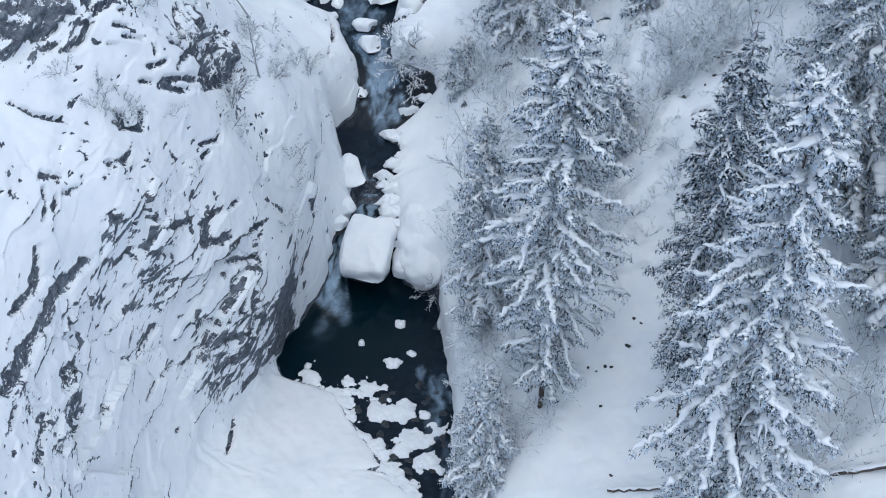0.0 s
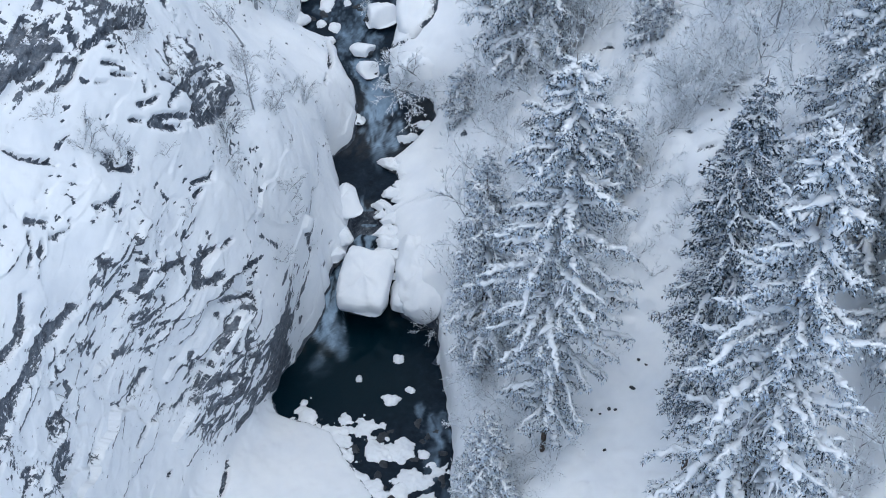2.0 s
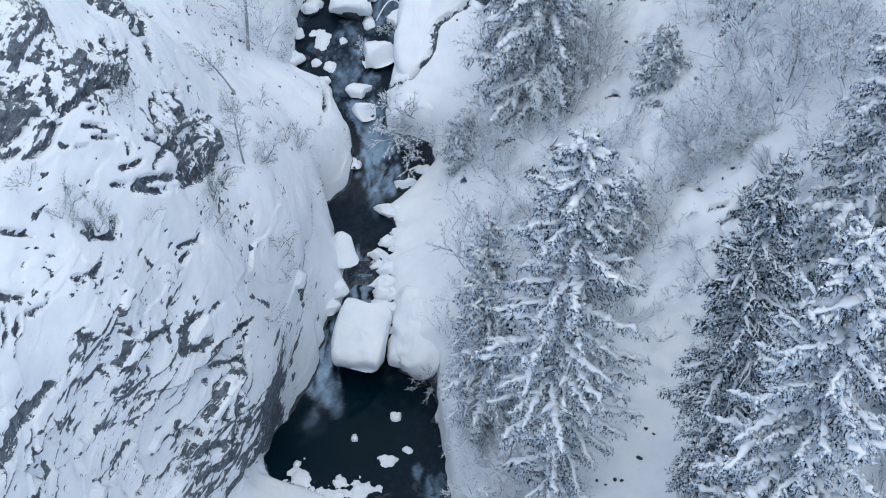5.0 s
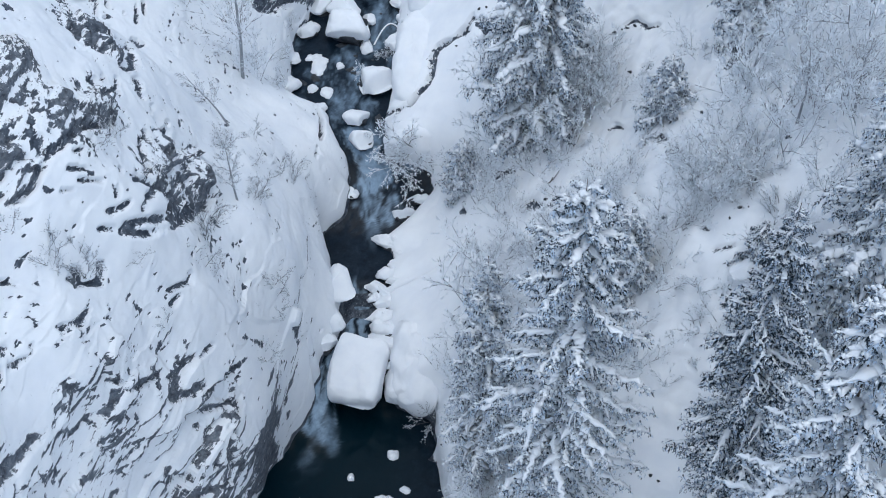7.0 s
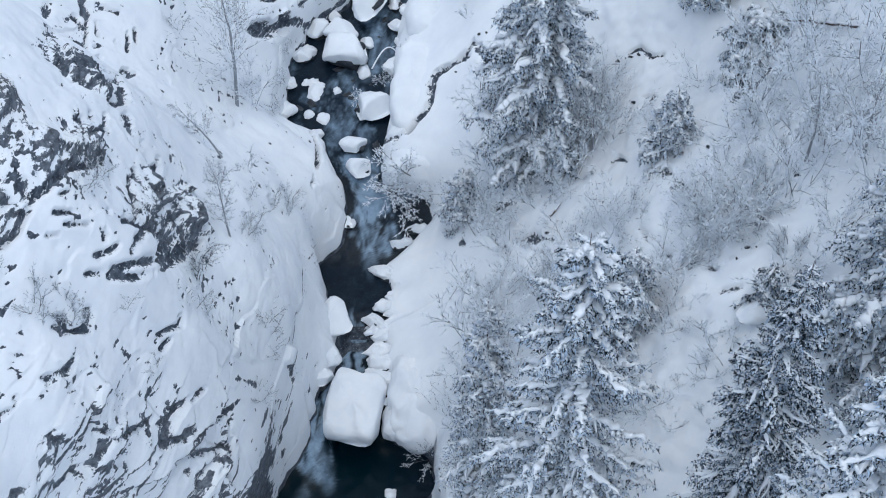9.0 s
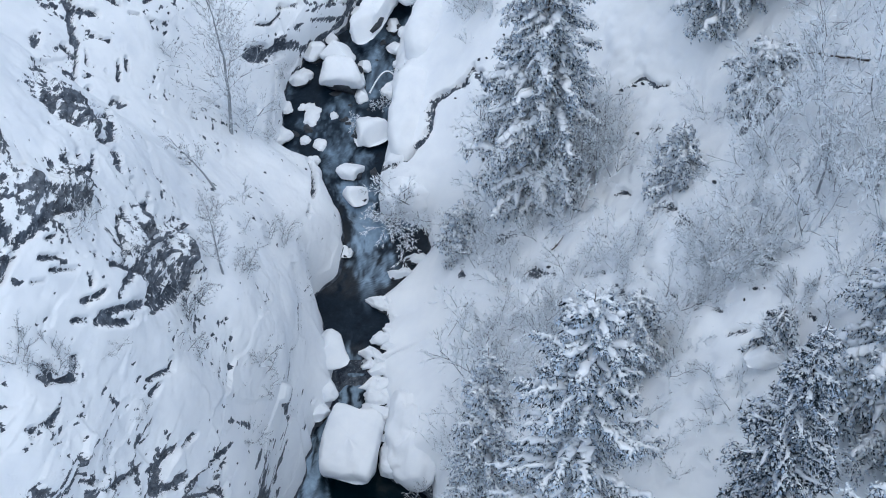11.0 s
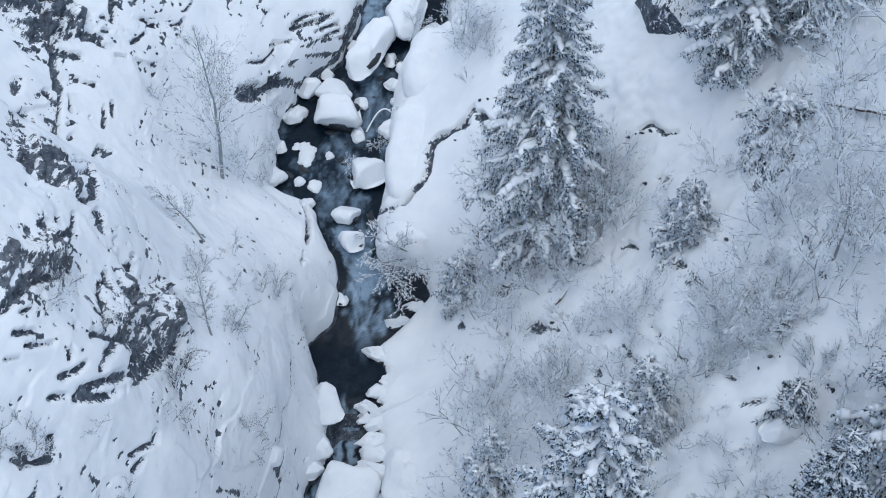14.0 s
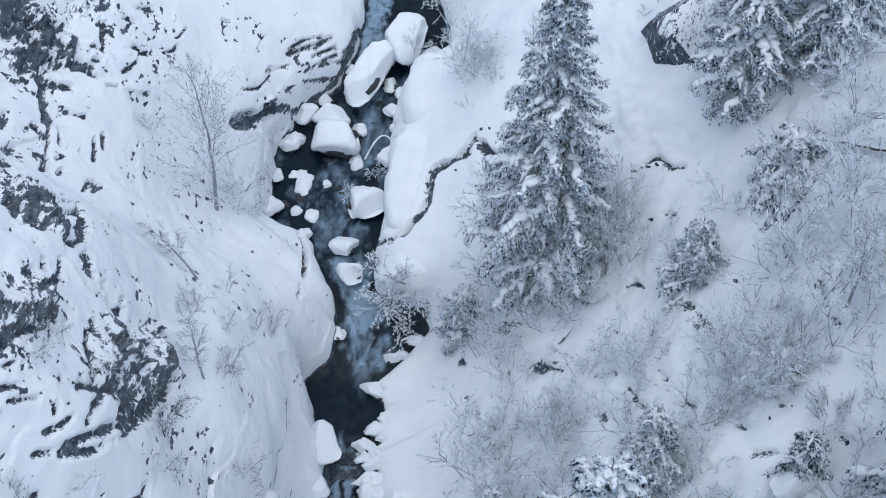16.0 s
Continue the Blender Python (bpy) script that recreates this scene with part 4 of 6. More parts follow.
deep = ramp(wp[:, 1], 59, 63) * (1 - ramp(wp[:, 1], 71, 73)) * ramp(-wp[:, 0] + .8 * fbm(wp, 4, 3, 51), -1, 5)
# the stream runs on below and above, as the ground does
foam = ramp(foam, .1, .85)
foam, deep = foam.reshape(W.shape[:2]), deep.reshape(W.shape[:2])
down = np.stack([W[0] + np.array([sway(d), -d, 0]) for d in DOWNSTREAM[::-1]])
upper = np.stack([W[-1] + np.array([0, d, up]) for d, up in ((45, 22), (180, 70), (900, 150))])
W = np.concatenate([down, W, upper])
foam, deep = (np.pad(a, ((len(DOWNSTREAM), 3), (0, 0)), mode="edge") for a in (foam, deep))
water = tagged(sheet("water", W, water_mat, [("foam", foam), ("deep", deep)]), "dark clear mountain stream with foaming cascades", "water", kind="structure")

# ---------------------------------------------------------------- building helpers
def mesh_from(name, verts, faces, mat, smooth=True):
    """faces: one array of triangles or quads, or a list of such arrays."""
    blocks = faces if isinstance(faces, list) else [faces]
    blocks = [np.asarray(f, dtype=np.int32) for f in blocks if len(f)]
    me = bpy.data.meshes.new(name)
    verts = np.asarray(verts, float)
    me.vertices.add(len(verts))
    me.vertices.foreach_set("co", verts.ravel())
    idx = np.concatenate([f.ravel() for f in blocks])
    sizes = np.concatenate([np.full(len(f), f.shape[1]) for f in blocks])
    me.loops.add(len(idx))
    me.loops.foreach_set("vertex_index", idx)
    me.polygons.add(len(sizes))
    me.polygons.foreach_set("loop_start", np.concatenate([[0], np.cumsum(sizes)[:-1]]).astype(np.int32))
    me.update(calc_edges=True)
    me.polygons.foreach_set("use_smooth", np.full(len(sizes), smooth))
    me.materials.append(mat)
    me.validate()
    return me


def part(name, me, parent, label="", m=None):
    ob = new(name, me)
    ob.parent = parent
    if m is not None:
        ob.matrix_basis = m
    return tagged(ob, label)


def spindles(base, tip, width, rng):
    """Slim three-sided cones from base to tip (n x 3 each): vertices and triangles."""
    n = len(base)
    d = tip - base
    d = d / (np.linalg.norm(d, axis=1, keepdims=True) + 1e-9)
    side = np.cross(d, rng.normal(size=(n, 3)))
    side /= np.linalg.norm(side, axis=1, keepdims=True) + 1e-9
    other = np.cross(d, side)
    w = np.asarray(width).reshape(-1, 1)
    ring = [base + w * (side * math.cos(a) + other * math.sin(a)) for a in (0, 2.094, 4.189)]
    v = np.stack([*ring, tip], axis=1).reshape(-1, 3)
    t = np.array([[0, 1, 3], [1, 2, 3], [2, 0, 3]])
    return v, (t[None] + 4 * np.arange(n)[:, None, None]).reshape(-1, 3)


def sprays(base, tip, width, rng):
    """Needle sprays and fine twigs: two crossed slivers that meet at the tip. Vertices and triangles."""
    n = len(base)
    d = tip - base
    d = d / (np.linalg.norm(d, axis=1, keepdims=True) + 1e-9)
    side = np.cross(d, rng.normal(size=(n, 3)))
    side /= np.linalg.norm(side, axis=1, keepdims=True) + 1e-9
    other = np.cross(d, side)
    w = np.asarray(width).reshape(-1, 1)
    v = np.stack([base - w * side, base + w * side, base - w * other, base + w * other, tip], axis=1).reshape(-1, 3)
    t = np.array([[0, 1, 4], [2, 3, 4]])
    return v, (t[None] + 5 * np.arange(n)[:, None, None]).reshape(-1, 3)


def tube(path, radii, sides=5, flat=1.0, lift=0.0):
    """A tube along a path (n x 3); flat squashes it in z. Vertices and quads."""
    path, n = np.asarray(path, float), len(path)
    d = np.gradient(path, axis=0)
    d /= np.linalg.norm(d, axis=1, keepdims=True) + 1e-9
    ref = np.where(np.abs(d[:, 2:3]) > .9, np.array([[1., 0, 0]]), np.array([[0, 0, 1.]]))
    side = np.cross(d, ref)
    side /= np.linalg.norm(side, axis=1, keepdims=True) + 1e-9
    upv = np.cross(side, d)
    r = np.asarray(radii, float).reshape(-1, 1)
    rings = [path + r * (side * math.cos(a) + upv * (flat * math.sin(a) + lift)) for a in np.linspace(0, 2 * math.pi, sides, endpoint=False)]
    v = np.stack(rings, axis=1).reshape(-1, 3)
    i = np.arange(n - 1)[:, None] * sides + np.arange(sides)[None]
    j = np.arange(n - 1)[:, None] * sides + (np.arange(sides)[None] + 1) % sides
    q = np.stack([i, j, j + sides, i + sides], axis=2).reshape(-1, 4)
    return v, q


def clumps(at, along_dir, size, rng):
    """Small uneven lumps (octahedra) at the points: vertices and triangles."""
    n = len(at)
    d = along_dir / (np.linalg.norm(along_dir, axis=1, keepdims=True) + 1e-9)
    side = np.cross(d, np.array([[0, 0, 1.0]]))
    side /= np.linalg.norm(side, axis=1, keepdims=True) + 1e-9
    up = np.cross(side, d)
    s = np.asarray(size).reshape(-1, 1)
    r = lambda lo, hi: s * rng.uniform(lo, hi, (n, 1))
    v = np.stack([at + d * r(1.0, 1.8), at + side * r(.6, 1.1), at - d * r(1.0, 1.8), at - side * r(.6, 1.1), at + up * r(.6, 1.0), at - up * r(.2, .4)], axis=1).reshape(-1, 3)
    t = np.array([[0, 1, 4], [1, 2, 4], [2, 3, 4], [3, 0, 4], [1, 0, 5], [2, 1, 5], [3, 2, 5], [0, 3, 5]])
    return v, (t[None] + 6 * np.arange(n)[:, None, None]).reshape(-1, 3)


def gather(pieces):
    verts, faces, o = [], {}, 0
    for v, f in pieces:
        verts.append(v)
        faces.setdefault(f.shape[1], []).append(f + o)
        o += len(v)
    return np.concatenate(verts), [np.concatenate(b) for b in faces.values()]


from mathutils.bvhtree import BVHTree
COARSE = GROUND[23:-12, 7:-7][::3, ::3]
ROW = COARSE.shape[1]
SURFACE = BVHTree.FromPolygons([tuple(v) for v in COARSE.reshape(-1, 3)],
                               [(a, a + 1, a + 1 + ROW, a + ROW) for r in range(COARSE.shape[0] - 1) for a in range(r * ROW, r * ROW + ROW - 1)])


def floor_z(x, y):
    hit = SURFACE.ray_cast(Vector((x, y, 120)), Vector((0, 0, -1)))
    return hit[0].z if hit[0] else 0.0


def level_at(y):
    return float(along(LEVEL, y))


# ---------------------------------------------------------------- spruces
def snow_band(path, width, rng, sides=5):
    """A lumpy ridge of snow lying along a path."""
    n = len(path)
    lump = np.convolve(rng.normal(size=n + 2), (.5, .7, .5), mode="valid")
    w = width * np.clip(1 + .45 * lump, .35, 1.7)
    w[-1] *= .2
    w[-2] *= .6
    shift = np.zeros((n, 3))
    shift[:, :2] = .42 * width.reshape(-1, 1) * rng.normal(size=(n, 2))
    return tube(path + shift, w, sides, .6, .25)


def branch_meshes(reach, seed, snow_amount, leaf, broad=1.0):
    """One drooping spruce branch, reach metres long, along +x: its needles and its load of snow."""
    rng = np.random.default_rng(seed)
    needles, snow = [], []
    count = max(6, int(reach * 4.2))
    s = np.linspace(0, 1, count)
    bend, sway = rng.normal(0, .16), rng.normal(0, .07)
    spine = np.stack([reach * s, reach * (bend * s * s + sway * np.sin(5 * s)), reach * (.07 * s - .20 * s * s + .06 * s ** 4)], 1)
    spine += .02 * rng.normal(size=spine.shape)
    wood = [tube(spine, .03 * reach ** .5 * (1 - .85 * s) + .008, 4)]
    fine = np.linspace(0, 1, count * 2)
    dense = np.stack([np.interp(fine, s, spine[:, c]) for c in range(3)], 1)
    snow.append(snow_band(dense + np.array([0, 0, .05]), (.07 + .018 * reach) * snow_amount * (1.15 - .6 * fine) * np.clip(fine * 6, .4, 1), rng))
    pos_all, dir_all = [], []
    lump_at, lump_dir, lump_size = [], [], []
    for k in range(1, count):
        for sign in (-1, 1):
            if rng.random() < .14:
                continue
            major = rng.random() < .42 * broad
            ext = reach * .36 * (1 - .72 * s[k]) * rng.uniform(.5, 1.1) * (1.25 if major else .95) * broad + .12
            ang = rng.uniform(.5, 1.0)
            m = max(3, int(ext * 5.0))
            q = np.linspace(0, 1, m)
            tw = np.stack([spine[k, 0] + ext * q * math.cos(ang), spine[k, 1] + sign * ext * q * math.sin(ang), spine[k, 2] - ext * (.12 * q + .30 * q * q)], 1)
            tw += .03 * rng.normal(size=tw.shape)
            if major and m > 3:
                snow.append(snow_band(tw + np.array([0, 0, .04]), (.045 + .016 * reach) * snow_amount * (1 - .5 * q), rng, 4))
            else:
                on = rng.random(m) < .82
                if on.any():
                    lump_at.append(tw[on] + np.array([0, 0, .03]) + .03 * rng.normal(size=(int(on.sum()), 3)))
                    lump_dir.append(np.gradient(tw, axis=0)[on] + .05 * rng.normal(size=(int(on.sum()), 3)))
                    lump_size.append((.062 + .03 * ext) * min(snow_amount, 1.5) * rng.uniform(.45, 1.5, int(on.sum())) * (1.1 - .4 * q[on]))
            out = np.array([[.4 * math.cos(ang), .4 * sign * math.sin(ang), 0]])
            for rep in range(5):
                pos_all.append(tw + np.stack([rng.normal(0, .07, m), rng.normal(0, .07, m), -rng.uniform(0, .22, m)], 1) * (.7 + .12 * reach))
                dir_all.append(out + rng.normal(0, .45, (m, 3)) + np.array([[0, 0, -.75]]))
    for rep in range(5):
        n = count - 1
        pos_all.append(spine[1:] + np.stack([rng.normal(0, .08, n), rng.normal(0, .12, n), -rng.uniform(0, .3, n)], 1))
        dir_all.append(rng.normal(0, .5, (n, 3)) + np.array([[.3, 0, -.7]]))
    pos, way = np.concatenate(pos_all), np.concatenate(dir_all)
    way /= np.linalg.norm(way, axis=1, keepdims=True)
    n = len(pos)
    flecks = rng.random(n) < .05 + .08 * snow_amount
    at = pos[flecks] + np.array([0, 0, .10]) + .05 * rng.normal(size=(int(flecks.sum()), 3))
    lie = rng.normal(0, 1, at.shape) * (1, 1, .4)
    lie /= np.linalg.norm(lie, axis=1, keepdims=True)
    snow.append(spindles(at - .06 * lie, at + lie * rng.uniform(.05, .17, (len(at), 1)), rng.uniform(.018, .042, len(at)) * (.7 + .25 * snow_amount), rng))
    needles.append(sprays(pos, pos + way * rng.uniform(.09, .26, (n, 1)), rng.uniform(.02, .048, n), rng))
    nv, nf = gather(needles + wood)
    if lump_at:
        snow.append(clumps(np.concatenate(lump_at), np.concatenate(lump_dir), np.concatenate(lump_size), rng))
    sv, sf = gather(snow)
    return mesh_from("branch", nv, nf, leaf, False), mesh_from("branch_snow", sv, sf, snow_mat)


BRANCHES = {}
for size_class, reach in (("long", 4.2), ("middle", 2.7), ("short", 1.5), ("tiny", .8)):
    for load, amount, leaf in (("light", 1.0, dark_needle_mat), ("heavy", 1.6, rimed_needle_mat), ("laden", 2.2, needle_mat), ("bowed", 1.6, needle_mat)):
        BRANCHES[size_class, load] = [branch_meshes(reach, 100 * k + int(reach * 10) + int(10 * amount), amount, leaf, .55 if load == "bowed" else .85 if load == "laden" else 1.0) for k in range(5)]
REACH = {"long": 4.2, "middle": 2.7, "short": 1.5, "tiny": .8}


def spruce(x, y, top, label, spread=4.0, load="light", seed=1, lowest=.1, base=None, group="spruces on the slope", slope=0.0, gap=1.0, power=.8, belly=.12, skirt=.62, level=0):
    """A spruce rooted at (x, y) with its tip at height top."""
    rng = np.random.default_rng(seed)
    root = (floor_z(x, y) if base is None else base) - .3
    h = top - root
    tree = tagged(new("spruce"), label, "tree", group)
    tree.location = (x, y, root)
    k = np.linspace(0, 1, 14)
    girth = .0042 * h + .03
    line = np.stack([.05 * rng.normal(size=14).cumsum() * .5, .05 * rng.normal(size=14).cumsum() * .5, h * k], 1)
    line[0, :2] = 0
    v, f = tube(line, girth * (1 - k) ** .8 + .012, 8)
    part("trunk", mesh_from("trunk", v, f, bark_mat), tree)
    z = lowest * h
    turn = rng.uniform(0, 6)
    while z < h - .25:
        up = (z / h - lowest) / (1 - lowest)
        radius = spread * (1 - up) ** power * (skirt + (1 - skirt) * min(1, up / belly)) + .22
        n = 6 if radius > 1.2 else 5
        turn += 1.1
        for j in range(n):
            if rng.random() < .10 * gap:
                continue
            az = turn + 2 * math.pi * j / n + rng.normal(0, .2)
            L = radius * rng.uniform(.72, 1.16)
            kind = "long" if L > 3.3 else "middle" if L > 2.0 else "short" if L > 1.1 else "tiny"
            needles, snow = BRANCHES[kind, load][rng.integers(5)]
            sc = L / REACH[kind]
            dip = 26 - 34 * up - level * (1 - up) + rng.normal(0, 6) + slope
            zz = z + rng.normal(0, .10)
            at = np.array([np.interp(zz, line[:, 2], line[:, 0]), np.interp(zz, line[:, 2], line[:, 1]), zz])
            m = Matrix.Translation(at) @ Matrix.Rotation(az, 4, "Z") @ Matrix.Rotation(radians(dip), 4, "Y") @ Matrix.Diagonal((sc, sc * rng.uniform(.85, 1.15), sc, 1))
            b = part("branch", needles, tree, m=m)
            tagged(part("snow", snow, b), kind="stuff")
        z += (.42 + .32 * (1 - up)) * gap * (.7 + .05 * spread)
    return tree


spruce(6.15, 53.2, 37.3, "tall spruce with long drooping snow-laden branches beside the clearing", 6.0, "bowed", 1, .13, gap=1.5, power=.64, belly=.55, skirt=.3, level=6)
spruce(2.4, 50.6, 14.2, "young frosted spruce on the bank above the stream", 2.6, "heavy", 2, .06, gap=.85, power=.9)
spruce(2.6, 60.2, 25.5, "slim frosted spruce on the snowy bank", 2.6, "heavy", 3, .10)
spruce(14.4, 50.8, 38.2, "dark tall spruce with thin snow on its branches", 4.8, "light", 4, .2, gap=1.15, power=.95, belly=.5, skirt=.36)
spruce(14.9, 41.8, 42.7, "very tall spruce with broad white snow-laden boughs", 6.4, "bowed", 5, .08, gap=1.5, power=.68, belly=.4, skirt=.5, level=5)
spruce(6.3, 82.5, 38.5, "dense regular spruce thick with snow above the stream", 4.9, "laden", 6, .05, gap=.95, power=.9)
spruce(22.9, 58.6, 47.5, "large spruce with heavy snow on the upper slope", 5.4, "laden", 7, .05, gap=.85, power=.85)
spruce(26.5, 52.0, 42.0, "large spruce with heavy snow on the upper slope", 4.6, "laden", 8, .06, power=.9)
spruce(17.2, 86.4, 41.0, "bushy snow-covered spruce below the upper slope", 3.6, "laden", 9, .05, gap=.85)
spruce(21.6, 86.2, 43.0, "bushy snow-covered spruce below the upper slope", 3.2, "laden", 10, .05)
spruce(1.6, 82.7, 14.4, "small snow-covered spruce beside the stream", 1.9, "heavy", 11, .03, gap=.8)
spruce(14.0, 76.7, 25.9, "small snow-covered spruce on the open slope", 1.8, "heavy", 12, .03, gap=.8)
spruce(10.7, 66.2, 23.2, "small frosted spruce behind the tall one", 2.3, "heavy", 13, .03, gap=.8)
spruce(17.7, 63.9, 24.3, "low young spruce beside a snowy boulder", 1.3, "light", 14, .03, gap=.7)
spruce(19.0, 80.4, 29.0, "broken snow-laden young spruce above the brush", 3.3, "laden", 16, .05, gap=.8)

# ---------------------------------------------------------------- boulders, snow mounds, snow on stones
def blob(half, square, seed, rough, detail=28, bottom=None, facets=0):
    """A lumpy rounded block: half sizes, squareness (1 a ball, .3 a box), noise. Vertices and quads."""
    u = np.linspace(0, 2 * math.pi, 2 * detail, endpoint=False)
    v = np.linspace(-math.pi / 2, math.pi / 2, detail)
    U, V = np.meshgrid(u, v)
    power = lambda a: np.sign(a) * np.abs(a) ** square
    p = np.stack([power(np.cos(V)) * power(np.cos(U)), power(np.cos(V)) * power(np.sin(U)), power(np.sin(V))], axis=2).reshape(-1, 3)
    size = float(np.mean(half))
    q = p * half
    q = q * (1 + rough * fbm(q + 31.7 * seed, .9 * size, 4, seed)[:, None]) + (.35 * rough * size) * np.stack([fbm(q, .35 * size, 3, seed + 5), fbm(q, .35 * size, 3, seed + 6), fbm(q, .35 * size, 3, seed + 7)], 1)
    cut = np.random.default_rng(seed)
    for _ in range(facets):                                       # break flat faces off
        n = cut.normal(size=3) * (1, 1, .8)
        n /= np.linalg.norm(n)
        reach = np.sqrt(((n * half) ** 2).sum()) * cut.uniform(.62, .86)
        q = q - np.maximum(0, q @ n - reach)[:, None] * n
    if bottom is not None:
        q[:, 2] = np.maximum(q[:, 2], bottom)
    n = 2 * detail
    i = np.arange(detail - 1)[:, None] * n + np.arange(n)[None]
    j = np.arange(detail - 1)[:, None] * n + (np.arange(n)[None] + 1) % n
    return q, np.stack([i, j, j + n, i + n], axis=2).reshape(-1, 4)


def boulder(x, y, z, half, label, turn=0, tip=0, square=.6, seed=1, snow=.35, name="boulder", group="boulders in the stream", rough=.22, detail=24, facets=12):
    """A boulder with a cap of snow; z: its middle."""
    m = Matrix.Translation((x, y, z)) @ Matrix.Rotation(radians(turn), 4, "Z") @ Matrix.Rotation(radians(tip), 4, "X")
    rv, rf = blob(np.array(half) * (.83, .83, .78), square, seed, rough, detail, None, facets)
    rv[:, 2] -= .2 * half[2]
    ob = tagged(new(name, mesh_from(name, rv, rf, stone_mat)), label, "boulder", group)
    ob.matrix_basis = m
    cap = np.array([half[0] * 1.03, half[1] * 1.03, half[2] * .82 + snow])
    sv, sf = blob(cap, min(1, square + .12), seed + 40, rough, detail, 0.0, min(facets, 5))
    sv[:, 2] += half[2] * .05 + .12 * half[2] * fbm(sv * 1.3, half[0], 2, seed)
    part("snow_cap", mesh_from("snow_cap", sv, sf, snow_mat), ob, "thick rounded cap of fresh snow")
    return ob


def mound(x, y, z, half, label, turn=0, tip=0, square=.8, seed=1, rough=.2, name="snow_mound", group="snow mounds on the banks", detail=32, taper=0.0):
    v, f = blob(np.array(half), square, seed, rough, detail)
    v[:, 0] *= 1 - taper * v[:, 1] / half[1]
    ob = tagged(new(name, mesh_from(name, v, f, snow_mat)), label, "snow", group)
    ob.matrix_basis = Matrix.Translation((x, y, z)) @ Matrix.Rotation(radians(turn), 4, "Z") @ Matrix.Rotation(radians(tip), 4, "X")
    return ob


great = boulder(-5.65, 71.3, 2.7, (1.8, 2.4, 1.65), "large square boulder under deep smooth snow beside the waterfall", -14, 22, .3, 3, .3, rough=.15, facets=0, detail=36)
great.children[0].location = (.05, .14, -.05)
boulder(-7.4, 77.3, 5.1, (1.35, 1.4, .9), "snow-capped boulder against the rock wall", 10, 8, .5, 4)
boulder(-7.6, 74.6, 4.2, (.85, .9, .75), "snow-capped boulder beside the narrow chute", 20, 0, .6, 5)
boulder(-7.9, 73.2, 3.6, (.75, .8, .6), "small snow-capped boulder beside the narrow chute", 50, 0, .7, 6)
boulder(-6.4, 91.1, 9.0, (1.0, .85, .7), "rounded snow-capped boulder in the fast water", 0, 0, .7, 7)
boulder(-5.9, 88.9, 8.6, (.8, 1.05, .8), "pointed snow-capped boulder splitting the cascade", 25, -10, .6, 8)
boulder(-7.3, 99.9, 11.0, (1.75, 1.45, 1.2), "big boulder with a deep cap of snow in the upper pool", -5, 12, .45, 9, .45, facets=6)
boulder(-7.8, 101.9, 11.6, (1.4, .75, 1.1), "snow-capped boulder behind the big one, a dark gap between", -5, 8, .5, 29, .4, facets=6)
boulder(-5.0, 105.2, 12.9, (1.15, 2.9, 1.2), "long tilted boulder under smooth snow", -24, 12, .5, 10, .4)
boulder(-2.5, 108.0, 14.0, (1.5, 2.4, 1.2), "long tilted boulder under smooth snow", -24, 12, .55, 11, .4)
boulder(-5.1, 94.8, 9.7, (1.7, 1.5, .8), "broad snowed-up boulder with frosted edges", 0, 0, .75, 12, .5)
boulder(-5.9, 98.6, 10.1, (.5, .85, .45), "small snow-capped stone below the big boulder", 20, 0, .7, 13, .2)
boulder(-5.8, 101.3, 10.8, (.55, .6, .45), "small snow-capped stone beside the big boulder", 0, 0, .7, 14, .2)
boulder(-9.6, 102.3, 11.3, (.9, .8, .8), "snow-capped boulder below the icicles", 30, 0, .6, 15)
boulder(-3.4, 102.8, 11.4, (.6, .8, .5), "small snow-capped stone by the bank", 40, 0, .7, 16, .2)
boulder(-2.5, 104.0, 12.1, (.7, .6, .5), "small snow-capped stone by the bank", 0, 0, .7, 17, .2)
boulder(-1.3, 105.6, 12.6, (.8, .6, .5), "small snow-capped stone by the bank", 10, 0, .7, 18, .2)
gv, gf = blob(np.array((2.5, 3.2, 2.5)), .6, 19, .2, 48, None, 7)
rock_mesh = mesh_from("boulder", gv, gf, ground_mat)
rock_up = np.zeros(3 * len(rock_mesh.vertices))
rock_mesh.vertices.foreach_get("normal", rock_up)
rock_mesh.attributes.new("cover", "FLOAT", "POINT").data.foreach_set("value", (.08 + .62 * ramp(rock_up.reshape(-1, 3)[:, 2] + .3 * fbm(gv, 1.2, 3, 7), -.1, .75)).astype(np.float32))
crag_stone = tagged(new("boulder", rock_mesh), "great grey boulder streaked with snow on the slope", "boulder", "boulders on the slope")
crag_stone.matrix_basis = Matrix.Translation((15.1, 92.8, 25.8)) @ Matrix.Rotation(radians(20), 4, "Z") @ Matrix.Rotation(radians(30), 4, "X")
boulder(17.0, 63.3, 21.4, (1.15, .8, .75), "snowed-up boulder with a bare underside", 25, 10, .85, 20, .3, group="boulders on the slope")

mound(-1.75, 71.9, 3.2, (1.75, 3.4, 1.9), "tall tongue of snow hanging over the pool", 6, 30, .85, 21, .3, taper=.35)
mound(-2.7, 70.6, 2.2, (1.1, 1.3, 1.1), "rounded pillow of snow beside the large boulder", 0, 0, .8, 22)
mound(-2.0, 96.0, 11.0, (1.6, 5.0, 1.8), "long smooth whaleback of snow along the stream", -6, 10, .75, 23)
mound(-.8, 103.0, 13.4, (1.6, 3.2, 1.7), "long smooth whaleback of snow along the stream", -14, 12, .75, 24)
